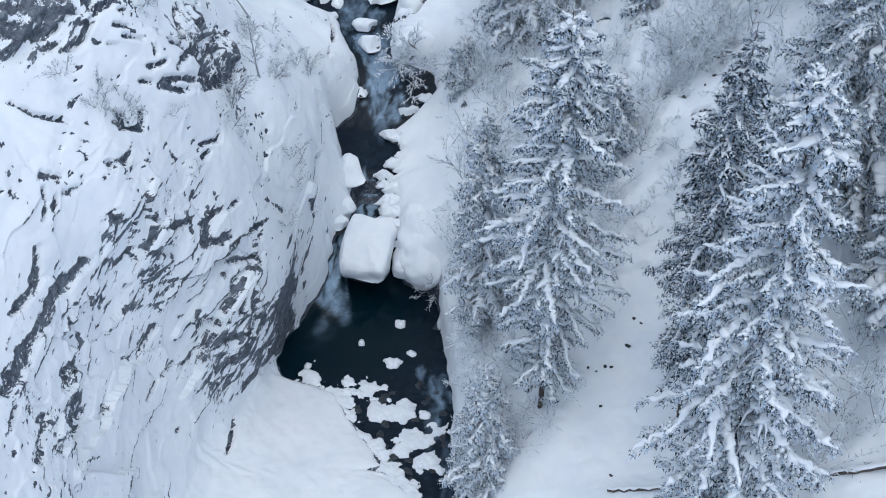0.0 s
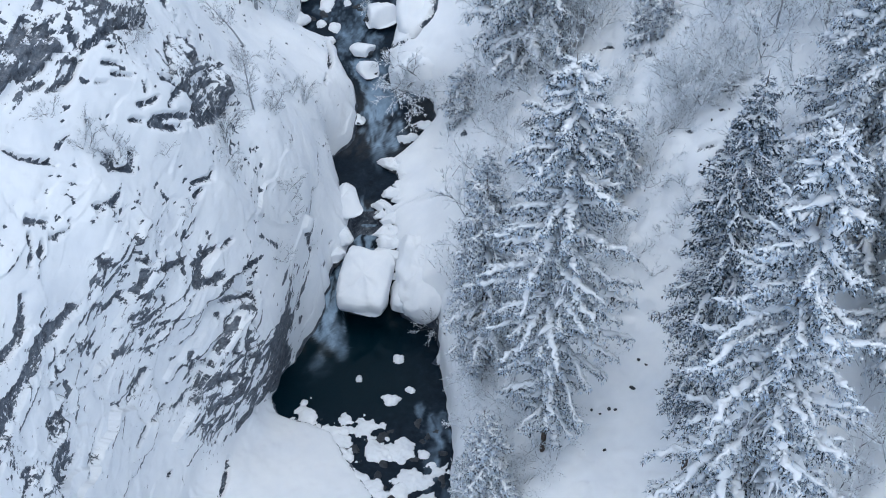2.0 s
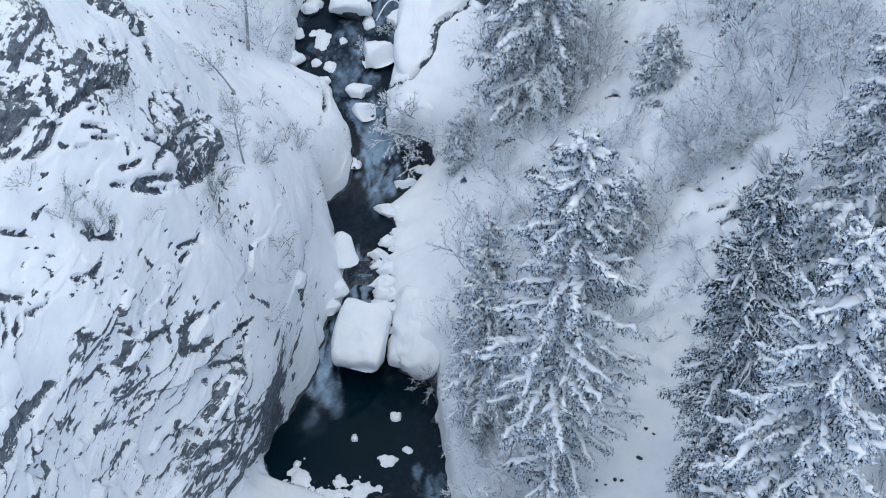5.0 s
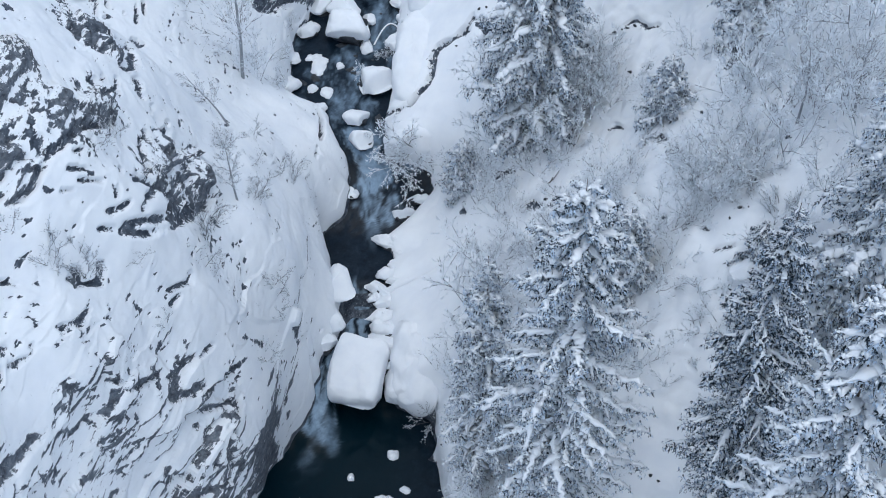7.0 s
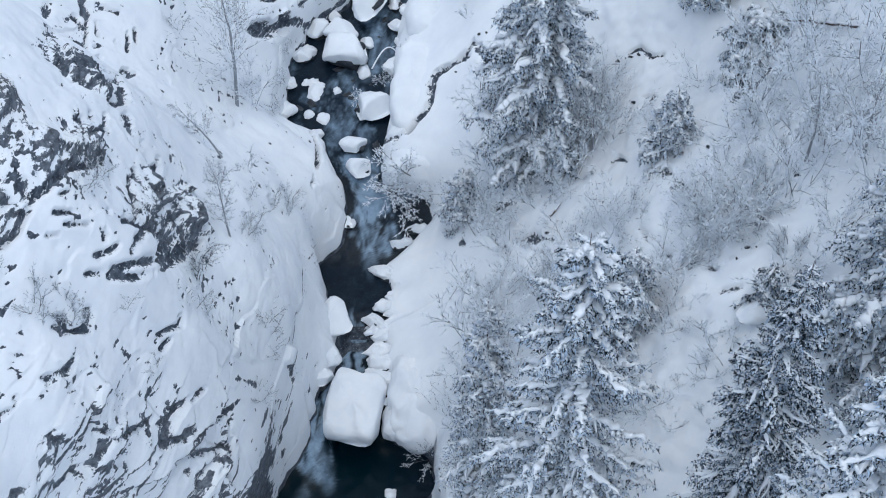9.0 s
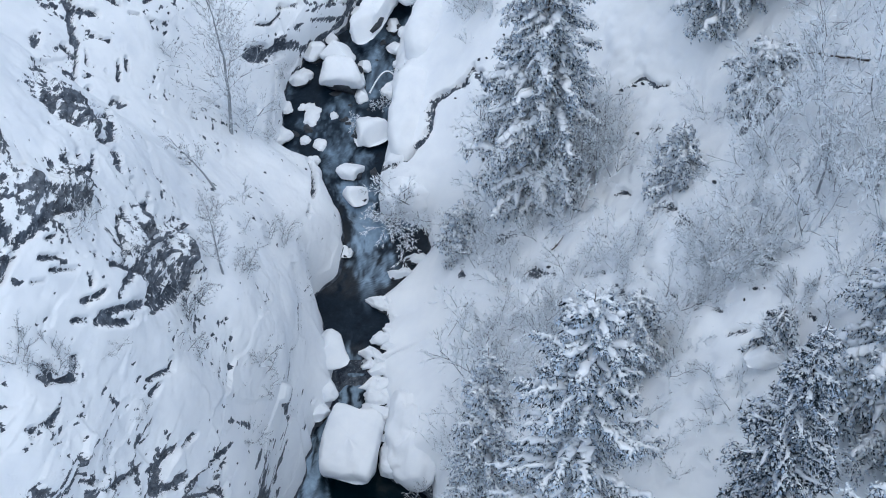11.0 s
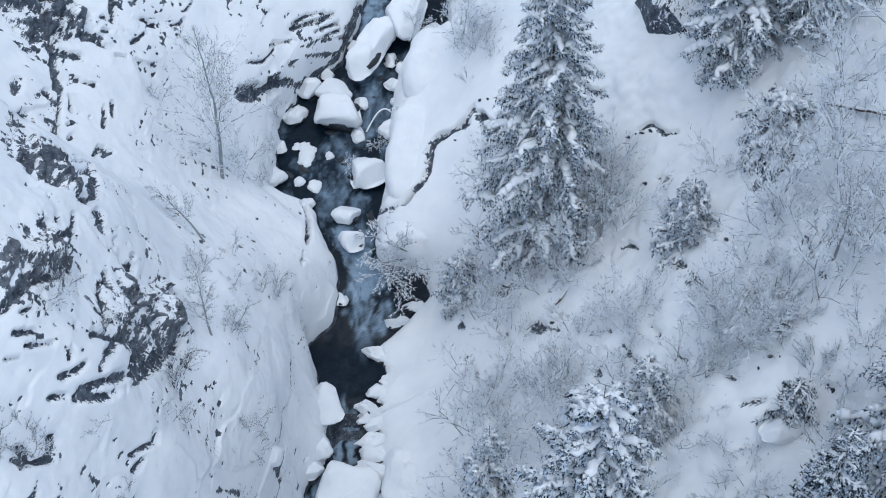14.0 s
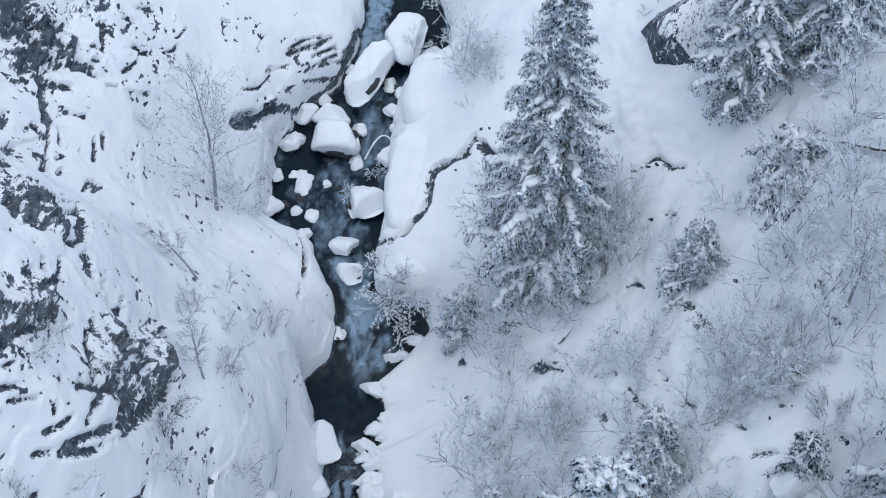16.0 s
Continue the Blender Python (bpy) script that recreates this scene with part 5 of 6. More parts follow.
mound(-1.9, 88.4, 9.2, (2.2, 1.5, 1.4), "rounded snow bank with a crumbly edge", 8, 0, .8, 25, .2)
for k, (px, py, s) in enumerate(((-4.9, 77.6, .75), (-4.3, 76.6, .7), (-4.6, 75.6, .75), (-4.2, 74.7, .8), (-4.4, 73.7, .7), (-3.9, 72.8, .65), (-4.0, 78.9, .6), (-3.4, 79.8, .5), (-3.5, 78.2, .55),
                                 (-4.3, 81.9, .7), (-3.4, 82.2, .7), (-3.6, 71.7, .5), (-3.1, 80.6, .42), (-3.6, 79.4, .38), (-5.1, 76.9, .4), (-3.2, 84.0, .6), (-2.0, 85.0, .6))):
    boulder(px + .45, py, level_at(py) + .12, (s * 1.5, s * (.6 + .07 * (k % 5)), s * .7), "small snow pillow on a stone at the water's edge", 8 * ((k * 7) % 9 - 4), 0, .8, 60 + k, .2, "pillow_stone", "snow pillows along the water's edge", .5, 18, 4)

for k, (px, py, s) in enumerate(((-11.7, 94.6, .7), (-11.6, 97.4, .45), (-10.6, 100.2, .7), (-9.2, 92.3, .4), (-3.6, 99.0, .75), (-3.1, 101.4, .4), (-8.4, 103.9, .5), (-6.6, 106.3, .4), (-3.6, 105.0, .6), (-.6, 107.6, .8), (-6.6, 85.4, .4))):
    boulder(px, py, level_at(py) + .1, (s * 1.1, s * 1.3, s * .75), "small snow pillow on a stone at the water's edge", 11 * ((k * 5) % 9 - 4), 0, .8, 90 + k, .2, "pillow_stone", "snow pillows along the water's edge", .5, 18, 4)

# snow lying on shallow stones in the lower pool: centre, spread, number
STONES = ((-3.2, 66.4, .3, 3), (-5.95, 64.6, .2, 2), (-2.3, 63.6, .28, 4), (-9.7, 62.5, .4, 3), (-3.6, 62.4, .4, 5), (-5.4, 60.5, .95, 11), (-6.4, 60.9, .6, 4), (-2.9, 58.6, .8, 9), (-4.4, 58.2, .7, 6),
          (-1.7, 56.3, 1.15, 16), (-2.7, 54.9, .7, 7), (-.8, 54.0, .7, 7), (-7.2, 59.6, .5, 5), (-6.6, 57.7, .5, 5), (-9.7, 96.9, .8, 8), (-7.9, 96.8, .25, 2), (-10.0, 94.4, .3, 2), (-8.8, 94.0, .35, 2), (-1.3, 58.0, .3, 3))
rng = np.random.default_rng(77)


def snow_patch(cx, cy, rx, ry, seed, label):
    """Snow on a group of shallow stones: an uneven island, thick in the middle, with a broken outline."""
    step = .075
    nx, ny = int(3.2 * rx / step) + 6, int(3.2 * ry / step) + 6
    gx, gy = np.meshgrid(np.linspace(-1.6 * rx, 1.6 * rx, nx), np.linspace(-1.6 * ry, 1.6 * ry, ny))
    q = np.stack([gx.ravel() + cx, gy.ravel() + cy, np.full(gx.size, 3.0 * seed)], 1)
    size = min(rx, ry)
    h = .62 - np.hypot(gx / rx, gy / ry).ravel() * .78 + (.75 if size > .6 else .42) * fbm(q, .75 * size + .25, 3, seed) + .12 * fbm(q, .22, 2, seed + 3)
    lift = np.where(h > 0, .30 * np.sqrt(np.clip(h, 0, .8)) + .06 * fbm(q, .3, 2, seed + 5), -.12)
    v = np.stack([q[:, 0], q[:, 1], np.interp(q[:, 1], [a for a, _ in LEVEL], [b for _, b in LEVEL]) + .04 + lift], 1)
    i = np.arange(nx * ny).reshape(ny, nx)
    f = np.stack([i[:-1, :-1], i[:-1, 1:], i[1:, 1:], i[1:, :-1]], axis=2).reshape(-1, 4)
    f = f[(h[f] > 0).any(axis=1)]
    if not len(f):
        return
    used, back = np.unique(f, return_inverse=True)
    tagged(new("snow_patch", mesh_from("snow_patch", v[used], back.reshape(-1, 4), snow_mat)), label, "snow", "snow patches in the stream")


for k, (cx, cy, spread, number) in enumerate(STONES):
    big = spread > .5
    snow_patch(cx, cy, spread * 1.15 + .15, spread * 1.15 + .15, 200 + k, "broken patch of snow on shallow stones" if big else "small island of snow on a stone in the water")
# scalloped edge of the snow shelf
for k in range(13):
    py = 51 + 11.5 * k / 13 + rng.uniform(-.3, .3)
    r = rng.uniform(.6, 1.25)
    snow_patch(float(along(SHORE_L, py)) + rng.uniform(-.5, .5), py, r * rng.uniform(.9, 1.3), r, 260 + k, "ragged lip of the snow shelf over the water")


# bare wet stones in the riffles and dark stones melting out of the slope
def bare_stone(x, y, z, s, seed, label, group):
    v, f = blob(np.array((s * 1.5, s, s * .5)), .8, seed, .6, 8)
    ob = tagged(new("bare_stone", mesh_from("bare_stone", v, f, stone_mat)), label, "stone", group)
    ob.matrix_basis = Matrix.Translation((x, y, z)) @ Matrix.Rotation(seed * 1.7, 4, "Z")


for k in range(70):
    py = float(rng.choice([rng.uniform(52, 61), rng.uniform(91, 104), rng.uniform(52, 60)]))
    px = rng.uniform(along(SHORE_L, py) + .4, along(SHORE_R, py) - .4)
    bare_stone(px, py, level_at(py) - .05, rng.uniform(.1, .3), 300 + k, "small dark wet stone in the stream bed", "wet stones in the stream bed")
for k, (px, py) in enumerate(((9.2, 54.9), (9.7, 54.6), (10.2, 54.7), (10.6, 54.6), (8.4, 54.2), (9.9, 52.6), (10.3, 48.5), (10.1, 57.5), (11.6, 55.4), (12.0, 56.6), (12.4, 56.2), (6.7, 76.5), (7.0, 76.6), (6.4, 76.7),
                              (11.8, 86.2), (12.2, 86.0), (12.6, 85.9), (13.0, 85.8), (13.4, 85.7), (13.9, 74.3), (14.1, 73.8), (14.5, 73.2), (13.4, 78.4), (12.5, 82.4), (16.3, 66.4), (16.9, 66.8), (17.3, 66.6), (11.0, 79.0),
                              (5.5, 86.6), (2.9, 95.0), (3.4, 94.6), (15.4, 77.5), (15.9, 75.1), (2.0, 78.2), (1.2, 93.2), (4.6, 95.5))):
    bare_stone(px, py, floor_z(px, py) + .02, rng.uniform(.06, .13), 400 + k, "dark stone showing through the snow", "dark stones on the slope")


# ---------------------------------------------------------------- shrubs and bare trees
def twigs(height, spread, stems, seed, depth=4, lean=(0, 0), fork=3, droop=.15):
    """Stems and twigs of a shrub, from the ground up: two lists of spindle ends."""
    rng = np.random.default_rng(seed)
    thick, thin = [], []

    def grow(p, d, length, level):
        d = d / np.linalg.norm(d)
        n = 3 if level == 0 else 2 if level < 3 else 1
        for _ in range(n):
            q = p + d * length / n
            (thick if level < 2 else thin).append((p, q, (.05 if level == 0 else .034 if level == 1 else .026) * (.7 + .1 * height)))
            if level < depth - 1:
                for _ in range(fork if level == 1 else 3 if level == 2 else 2):
                    e = d + rng.normal(0, .55, 3)
                    e[2] += .18
                    grow(q, e, length * rng.uniform(.38, .6), level + 1)
            p = q
            d = d + rng.normal(0, .14, 3) + np.array([0, 0, -droop * .4])
            d /= np.linalg.norm(d)

    for k in range(stems):
        a = 2 * math.pi * k / stems + rng.normal(0, .4)
        d = np.array([spread * math.cos(a) + lean[0], spread * math.sin(a) + lean[1], 1.0])
        grow(np.array([.12 * math.cos(a), .12 * math.sin(a), -.15]), d, height * rng.uniform(.6, .85), 0)
    return thick, thin


def rods(base, tip, width, taper):
    """Three-sided rods, a little thinner at the tip: vertices and quads."""
    n = len(base)
    d = tip - base
    d = d / (np.linalg.norm(d, axis=1, keepdims=True) + 1e-9)
    ref = np.where(np.abs(d[:, 2:3]) > .9, np.array([[1.0, 0, 0]]), np.array([[0, 0, 1.0]]))
    side = np.cross(d, ref)
    side /= np.linalg.norm(side, axis=1, keepdims=True) + 1e-9
    other = np.cross(d, side)
    w = np.asarray(width).reshape(-1, 1)
    low = [base + w * (side * math.cos(a) + other * math.sin(a)) for a in (0, 2.094, 4.189)]
    high = [tip + taper * w * (side * math.cos(a) + other * math.sin(a)) for a in (0, 2.094, 4.189)]
    q = np.array([[0, 1, 4, 3], [1, 2, 5, 4], [2, 0, 3, 5]])
    return np.stack(low + high, axis=1).reshape(-1, 3), (q[None] + 6 * np.arange(n)[:, None, None]).reshape(-1, 4)


def shrub_meshes(height, spread, stems, seed, mats, stout=1.0, **more):
    rng = np.random.default_rng(seed)
    out = []
    for name, pieces, mat in zip(("stem", "crown"), twigs(height, spread, stems, seed, **more), mats):
        ends, w = (np.array([a for a, _, _ in pieces]), np.array([b for _, b, _ in pieces])), np.array([w for _, _, w in pieces])
        v, f = rods(*ends, w * stout * .5, .75) if name == "stem" else sprays(*ends, w * .78, rng)
        out.append(mesh_from(name, v, f, mat, False))
    return out


SHRUBS = {"round": [shrub_meshes(2.6, .75, 5, 500 + k, (pale_twig_mat, twig_mat)) for k in range(4)],
          "tall": [shrub_meshes(4.2, .45, 4, 520 + k, (pale_twig_mat, twig_mat)) for k in range(4)],
          "dry": [shrub_meshes(2.0, .6, 3, 540 + k, (dry_twig_mat, pale_twig_mat), fork=2) for k in range(4)],
          "low": [shrub_meshes(1.2, .8, 5, 600 + k, (pale_twig_mat, twig_mat), depth=3, fork=4) for k in range(5)],
          "hanging": [shrub_meshes(2.2, .5, 5, 580 + k, (dry_twig_mat, twig_mat), droop=.9) for k in range(2)]}


def shrub(kind, x, y, label, size=1.0, seed=0, group="frosted shrubs on the slope", name="shrub", z=None, lean=0, az=0):
    stems, fine = SHRUBS[kind][seed % len(SHRUBS[kind])]
    ob = tagged(new(name), label, "shrub" if name == "shrub" else "tree", group)
    ob.matrix_basis = Matrix.Translation((x, y, floor_z(x, y) if z is None else z)) @ Matrix.Rotation(radians(az), 4, "Z") @ Matrix.Rotation(radians(lean), 4, "X") @ Matrix.Rotation(seed * 2.4, 4, "Z") @ Matrix.Scale(size, 4)
    tagged(part("stem", stems, ob), kind="stuff")
    part("crown", fine, ob)
    return ob


def slender_tree(x, y, height, label, seed=1, lean=0, az=0, name="sapling", branches=26, fan=.3):
    """A leafless tree: one bent trunk, rising side branches and a fan of fine twigs."""
    rng = np.random.default_rng(seed)
    ob = tagged(new(name), label, "tree", "leafless trees")
    ob.matrix_basis = Matrix.Translation((x, y, floor_z(x, y))) @ Matrix.Rotation(radians(az), 4, "Z") @ Matrix.Rotation(radians(lean), 4, "X")
    k = np.linspace(0, 1, 20)
    path = np.stack([.05 * height * np.sin(3 * k + seed) * k, .04 * height * np.sin(4 * k + 2 * seed) * k, height * k - .2], 1) + .012 * height * k[:, None] * rng.normal(size=(20, 3)) * .3
    v, f = tube(path, (.010 * height + .02) * (1 - k) ** .9 + .012, 6)
    part("trunk", mesh_from("trunk", v, f, dry_twig_mat), ob)
    a, b, w = [], [], []

    def shoot(p, d, length, level):
        for _ in range(3):
            d = d + rng.normal(0, .13, 3) + (0, 0, .06)
            d = d / np.linalg.norm(d)
            q = p + d * length / 3
            a.append(p), b.append(q), w.append((.034, .026, .02)[level])
            if level < 2:
                for _ in range(2):
                    shoot(q, d + rng.normal(0, .5, 3), length * rng.uniform(.35, .6), level + 1)
            p = q

    for j in range(branches):
        h = rng.uniform(.22, .97)
        p = np.array([np.interp(h, k, path[:, c]) for c in range(3)])
        turn = rng.uniform(0, 6.28)
        shoot(p, np.array([math.cos(turn) * fan * 2.2, math.sin(turn) * fan * 2.2, .8]), height * (.12 + .22 * (1 - h)) * rng.uniform(.7, 1.2), 0)
    v, f = spindles(np.array(a), np.array(b), np.array(w), rng)
    part("crown", mesh_from("crown", v, f, pale_twig_mat, False), ob)
    return ob


SLOPE = ((18.2, 76.2, 1.2, "tall"), (19.5, 71.7, 1.1, "tall"), (22.0, 70.3, 1.1, "tall"), (17.3, 69.3, 1.2, "round"), (15.2, 70.0, 1.1, "round"), (4.3, 79.8, 1.0, "round"), (1.8, 72.8, 1.2, "tall"),
         (6.4, 71.5, 1.0, "tall"), (11.3, 73.6, 1.0, "round"), (4.6, 77.5, .8, "round"), (8.6, 80.1, 1.1, "tall"), (3.1, 89.0, 1.2, "round"), (4.5, 87.6, 1.1, "round"), (13.8, 78.0, .9, "round"),
         (17.4, 69.2, 1.1, "round"), (14.7, 70.1, 1.1, "round"), (19.4, 68.6, 1.1, "tall"), (23.4, 49.1, 1.2, "tall"), (21.4, 45.2, 1.3, "round"), (1.8, 61.4, 1.1, "round"), (6.6, 52.0, .8, "round"),
         (1.7, 84.0, .9, "round"))
BRUSH = ((22.6, 47.0, 1.2, "round"), (20.2, 47.6, 1.1, "round"), (24.6, 46.6, 1.3, "tall"), (1.6, 66.5, 1.1, "round"), (2.0, 69.0, 1.1, "round"), (3.2, 70.6, 1.1, "tall"), (4.6, 68.3, 1.0, "round"),
         (3.9, 74.6, 1.0, "round"), (2.2, 58.6, .9, "round"), (1.9, 55.8, .8, "round"), (4.3, 59.6, 1.0, "round"), (12.5, 64.8, 1.2, "round"), (8.4, 65.2, 1.1, "round"), (6.9, 67.9, 1.0, "round"),
         (10.0, 69.4, 1.0, "round"), (12.9, 68.0, 1.1, "round"), (20.9, 73.6, 1.2, "tall"), (21.6, 76.6, 1.2, "tall"), (23.8, 74.0, 1.3, "tall"), (19.6, 79.3, 1.2, "round"), (22.3, 80.6, 1.3, "tall"),
         (24.8, 78.5, 1.3, "tall"))
THICKET = ((16.6, 72.6, 1.0, "round"), (20.8, 65.5, 1.0, "round"), (22.8, 67.2, 1.2, "tall"), (16.2, 80.2, .9, "round"), (10.2, 81.9, 1.1, "tall"), (9.6, 83.6, 1.1, "tall"), (5.6, 82.2, 1.1, "round"),
           (6.4, 79.0, .9, "round"), (3.4, 84.6, 1.0, "round"), (10.9, 80.4, .9, "tall"), (8.2, 74.6, .9, "round"), (5.9, 73.4, .9, "round"), (18.6, 74.2, 1.0, "round"), (24.5, 83.4, 1.3, "tall"),
           (19.4, 88.6, 1.0, "round"), (2.7, 100.2, 1.0, "round"), (1.6, 101.8, 1.1, "tall"), (15.6, 61.6, 1.0, "round"), (18.9, 61.6, 1.1, "tall"), (10.1, 59.0, .7, "round"), (9.4, 61.6, .8, "round"),
           (11.4, 61.2, .8, "round"))
BANK = ((10.4, 63.0, .9, "round"), (10.0, 56.8, .45, "round"), (9.2, 84.6, .9, "round"), (1.9, 53.2, .7, "round"), (3.2, 54.6, .9, "round"), (3.9, 56.4, .9, "round"), (2.8, 57.4, .8, "round"),
        (4.6, 53.0, .8, "round"), (5.0, 55.6, .8, "round"), (3.6, 51.6, .8, "round"), (5.2, 58.2, .9, "round"), (7.6, 54.4, .7, "round"), (4.9, 51.0, .7, "round"), (6.2, 60.6, 1.0, "tall"),
        (5.0, 62.4, 1.0, "tall"), (7.4, 62.0, .9, "tall"), (10.3, 84.2, .8, "tall"), (11.4, 83.2, .7, "round"), (10.0, 86.0, .7, "round"))
RIGHT = SLOPE + BRUSH + THICKET + BANK
extra = np.random.default_rng(5)
MORE = []
while len(MORE) < 24:
    px, py = extra.uniform(1.5, 27), extra.uniform(58, 100)
    thick = fbm(np.array([[px, py, 0.0]]), 7, 2, 66)[0] + .02 * (px - 8)
    if thick > .05 and not (8 < px < 15 and py > 84) and not (6.5 < px < 14 and py < 64) and math.hypot(px - 14, py - 78) > 2.5:
        MORE.append((px, py, extra.uniform(.6, 1.1), "round" if extra.random() < .65 else "tall"))
for k, (px, py, s, kind) in enumerate(RIGHT + tuple(MORE)):
    shrub(kind, px, py, "leafless shrub white with rime on the snowy slope" if kind == "round" else "tall leafless shrub with rimed twigs", s, k)
low = 0
while low < 90:
    px, py = extra.uniform(1.5, 27), extra.uniform(57, 101)
    thick = fbm(np.array([[px, py, 0.0]]), 5, 2, 67)[0] + .015 * (px - 10)
    if thick > -.05 and not (9 < px < 14.5 and 84 < py < 93) and not (6.5 < px < 12.5 and py < 60):
        shrub("low", px, py, "low rimed shrub half buried in snow", extra.uniform(.6, 1.3), low)
        low += 1
LEFT = ((-20.4, 57.5, .8), (-17.4, 58.0, .7), (-13.2, 64.3, .9), (-12.8, 65.1, .6), (-11.2, 72.7, .6), (-9.9, 68.1, .8), (-12.8, 72.1, .7), (-13.4, 77.1, .6), (-11.9, 77.0, .6), (-10.1, 81.2, .7), (-17.9, 91.0, .7),
        (-18.5, 57.0, .5), (-17.0, 65.6, .6), (-16.2, 96.5, .7), (-12.4, 80.2, .6), (-15.6, 60.6, .5),
        (-17.2, 64.2, 0.8), (-13.4, 66.8, 1.1), (-13.2, 67.6, 0.9), (-10.1, 68.4, 1), (-10.2, 68.6, 0.8), (-17.5, 58.1, 0.9), (-18.7, 57.2, 0.8), (-11.2, 73.6, 0.8), (-11.4, 72.3, 0.7), (-10.8, 79.3, 0.7), (-10, 80.6, 0.6), (-13.6, 75.9, 0.8), (-15.7, 65.1, 0.6), (-10.6, 65.3, 0.8), (-14.6, 59.7, 0.5))
slender_tree(-12.2, 71.2, 4.0, "thin leafless sapling on the snowy rock", 5, -12, 40, branches=14, fan=.45)
for k, (px, py, s) in enumerate(LEFT):
    shrub("dry", px, py, "thin bare shrub on the snowy rock", s, k, "bare shrubs on the rock")
slender_tree(-14.2, 88.8, 11.5, "slender leafless birch with frosted twigs beside the stream", 1, -3, 0, "birch", 30, .3)
shrub("tall", -13.2, 89.6, "leafless frosted bush at the foot of the birch", .9, 2)
shrub("tall", -12.9, 91.0, "leafless frosted bush leaning over the water", .8, 3, lean=35, az=-80)
slender_tree(-13.9, 79.6, 4.2, "bent leafless sapling half buried in snow", 2, -40, 60, branches=14)
shrub("hanging", -1.7, 87.0, "thickly rimed bush hanging over the cascade", 1.55, 0, z=9.3, lean=62, az=-25)
shrub("hanging", -2.4, 87.4, "thickly rimed bush hanging over the cascade", 1.4, 1, z=9.2, lean=55, az=-55)
shrub("dry", -.6, 68.1, "dead branches reaching over the pool", .9, 1, "bare shrubs on the rock", z=1.6, lean=50, az=-60)
slender_tree(20.3, 70.9, 5.5, "thin dark leafless sapling on the slope", 20, branches=16)
slender_tree(22.9, 69.6, 5.5, "thin dark leafless sapling on the slope", 22, branches=16)
slender_tree(9.0, 80.2, 5.5, "thin dark leafless sapling beside the dense spruce", 9, branches=16)
slender_tree(9.9, 80.6, 5.5, "thin dark leafless sapling beside the dense spruce", 9, branches=16)


# ---------------------------------------------------------------- fallen logs
def log(a, b, girth, label):
    """A fallen trunk from a to b with a ridge of snow on it."""
    rng = np.random.default_rng(int(a[0] * 10) + 50)
    k = np.linspace(0, 1, 16)[:, None]
    path = np.array(a) * (1 - k) + np.array(b) * k + .03 * rng.normal(size=(16, 3))
    path[:, 0] += .35 * np.sin(3.1 * k[:, 0]) * np.linalg.norm(np.array(a) - np.array(b)) / 6
    v, f = tube(path, girth * (1 - .3 * k[:, 0]), 9)
    ob = tagged(new("fallen_log", mesh_from("fallen_log", v, f, bark_mat)), label, "log", "fallen logs")
    v, f = tube(path + np.array([0, 0, girth * .75]), girth * (1.15 - .3 * k[:, 0]) * rng.uniform(.35, 1.1, 16), 8, .55, .1)
    part("snow", mesh_from("snow", v, f, snow_mat), ob, "ridge of snow along the trunk")


log((18.6, 45.3, floor_z(18.6, 45.3) + .5), (25.0, 43.5, floor_z(25, 43.5) + .5), .22, "fallen trunk with a ridge of snow in the brush")
log((10.0, 47.5, floor_z(10, 47.5) + .15), (14.0, 46.8, floor_z(14, 46.8) + .2), .16, "fallen trunk nearly buried in the clearing")
log((7.2, 77.6, floor_z(7.2, 77.6) + .3), (9.6, 80.6, floor_z(9.6, 80.6) + .5), .08, "thin fallen stem below the dense spruce")
log((18.6, 82.0, floor_z(18.6, 82) + 1.2), (23.5, 77.0, floor_z(23.5, 77) + 1.0), .12, "snow-covered fallen stem in the brush")


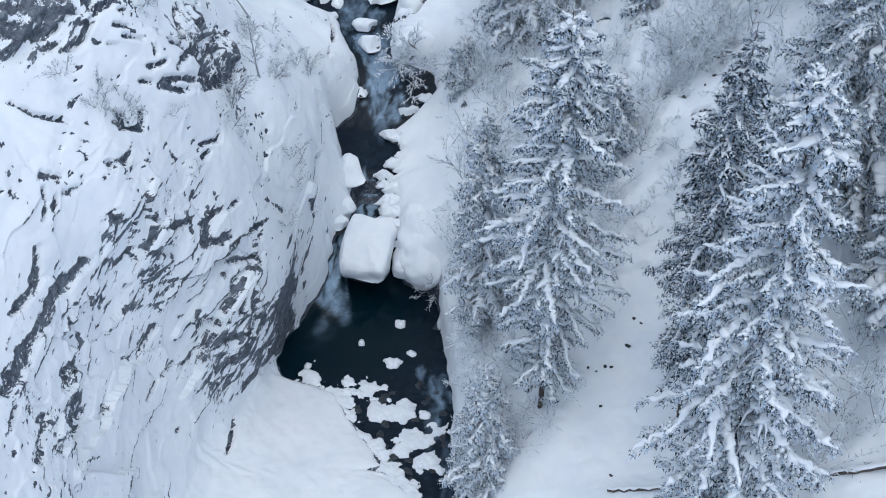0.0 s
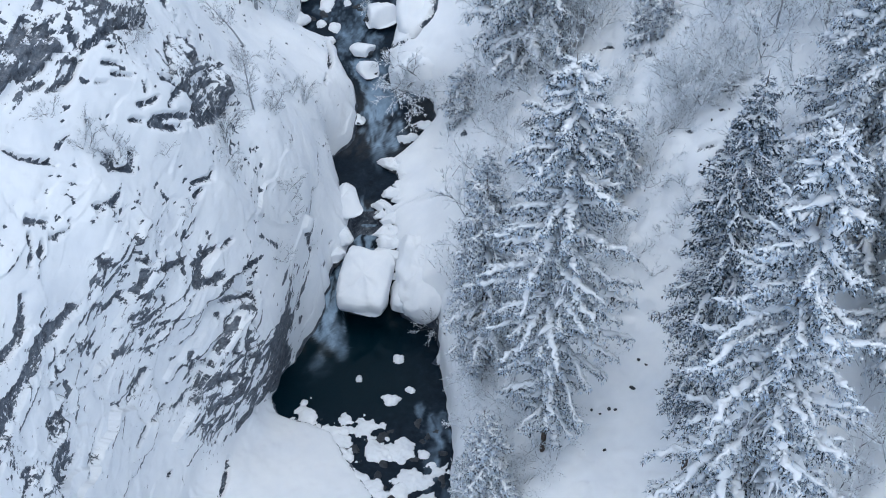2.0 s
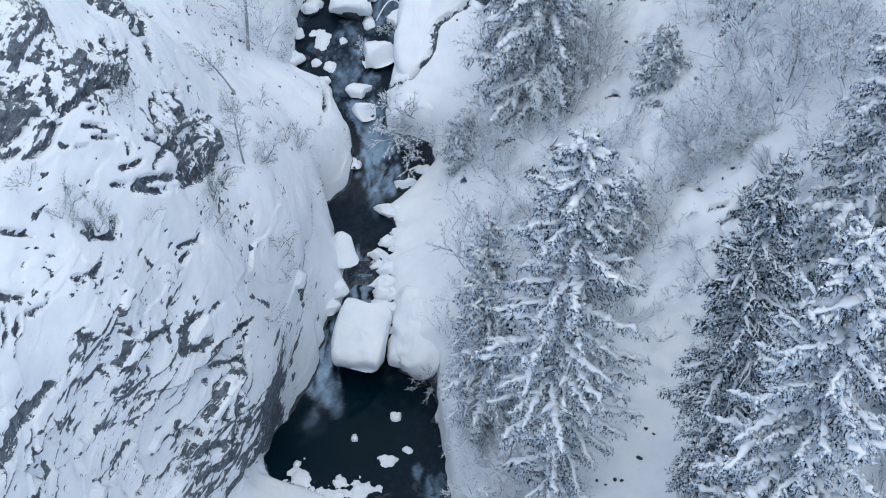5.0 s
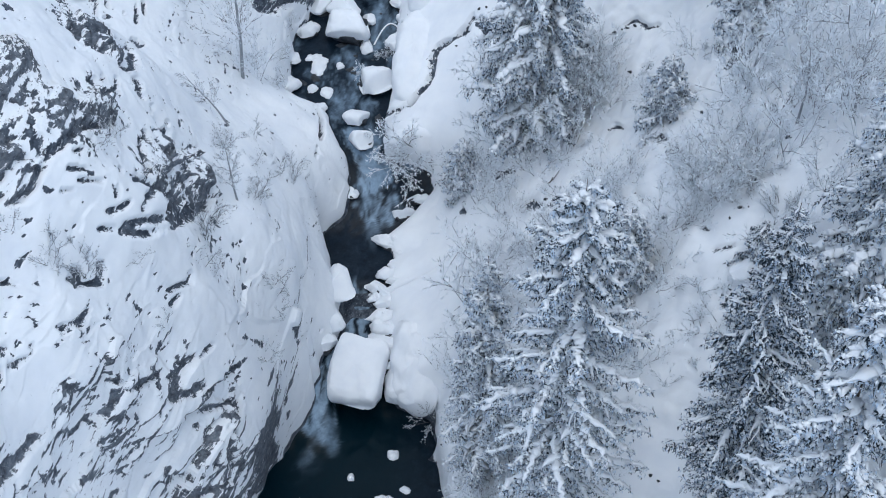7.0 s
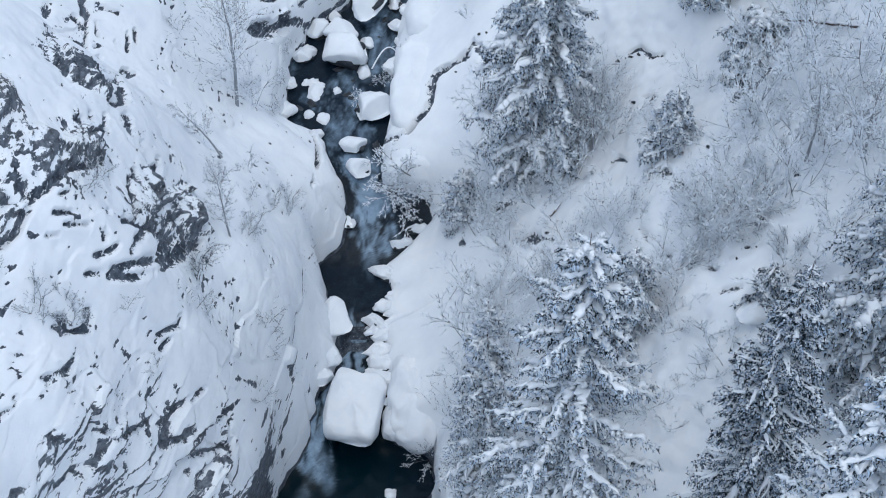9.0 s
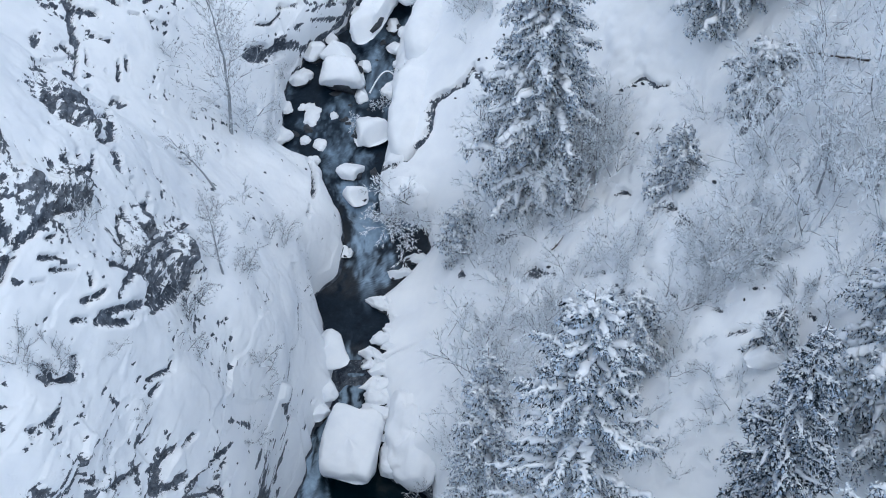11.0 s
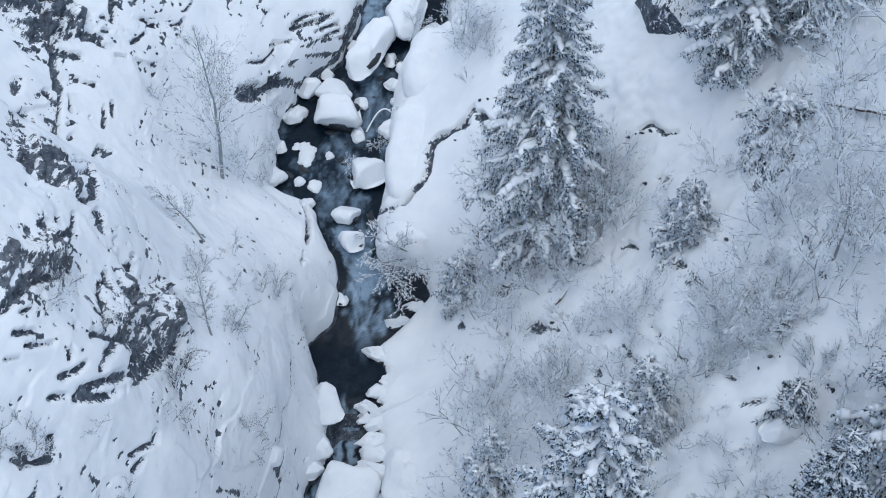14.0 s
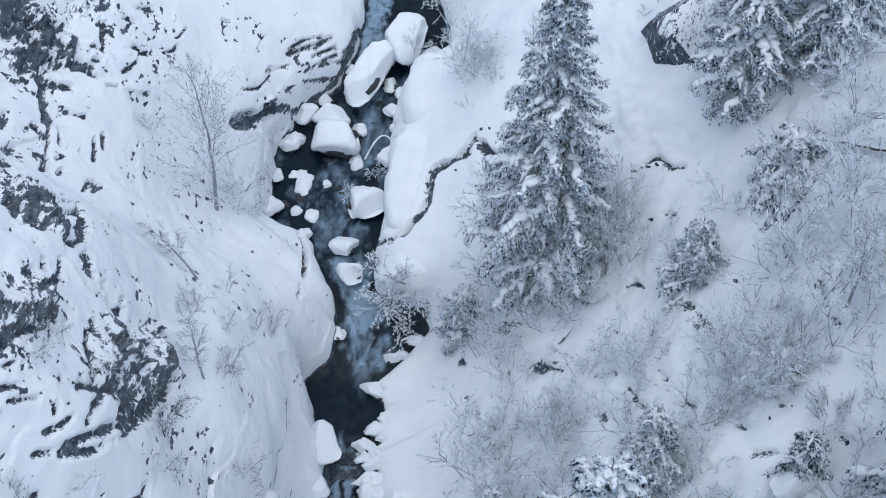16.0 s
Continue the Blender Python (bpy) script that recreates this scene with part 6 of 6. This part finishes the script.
# ---------------------------------------------------------------- small things over the water
for k, (px, py, pz, size, az) in enumerate(((-11.9, 92.9, 11.4, .6, -70), (-11.7, 95.2, 11.8, .6, -90), (-11.6, 98.0, 12.4, .55, -80), (-12.2, 91.6, 11.6, .7, -60), (-1.9, 106.6, 14.2, .8, 70), (-.9, 110.2, 16.6, .9, 80), (-2.9, 98.6, 12.0, .5, 80))):
    shrub("hanging", px, py, "rimed twigs hanging over the water's edge", size, k, z=pz, lean=45, az=az)
shrub("hanging", -6.5, 95.2, "rimed twigs at the edge of the broad boulder", .45, 0, z=10.4, lean=40, az=60)
shrub("hanging", -4.3, 96.7, "rimed twigs at the edge of the broad boulder", .5, 1, z=10.8, lean=30, az=30)
k = np.linspace(0, 1, 18)[:, None]
arch = np.concatenate([-5.3 + 2.4 * k, 98.9 + 1.5 * np.sin(2.6 * k), 10.2 + 1.0 * np.sin(3.0 * k)], axis=1)
av, af = tube(arch, np.full(18, .05), 6)
bent = tagged(new("bent_branch", mesh_from("bent_branch", av, af, bark_mat)), "thin snow-covered branch arching over the dark water", "branch", "")
av, af = tube(arch + np.array([0, 0, .06]), np.full(18, .075), 6, .7)
part("snow", mesh_from("snow", av, af, snow_mat), bent)


def ice_material():
    m, n, l, b = material("icicle_ice")
    t = noise_node(n, l, 5, 3)
    r = colour_ramp(n, l, t.outputs["Fac"], [(0.3, (0.55, 0.66, 0.74)), (0.7, (0.75, 0.82, 0.87))])
    l.new(r.outputs["Color"], b.inputs["Base Color"])
    b.inputs["Roughness"].default_value = 0.2
    return m


ice_mat = ice_material()
curtain = tagged(new("icicle_curtain"), "row of icicles hanging from the rock ledge", "ice")
curtain.location = (-10.7, 100.7, floor_z(-10.7, 101.1))
for k in range(11):
    px = -10.7 + .13 * (k - 5)
    hang = rng.uniform(.5, 1.3)
    v, f = spindles(np.array([[.13 * (k - 5), rng.uniform(-.1, .1), .1]]), np.array([[.13 * (k - 5) + .02, 0, -hang]]), np.array([.07]), rng)
    part("icicle", mesh_from("icicle", v, f, ice_mat), curtain)
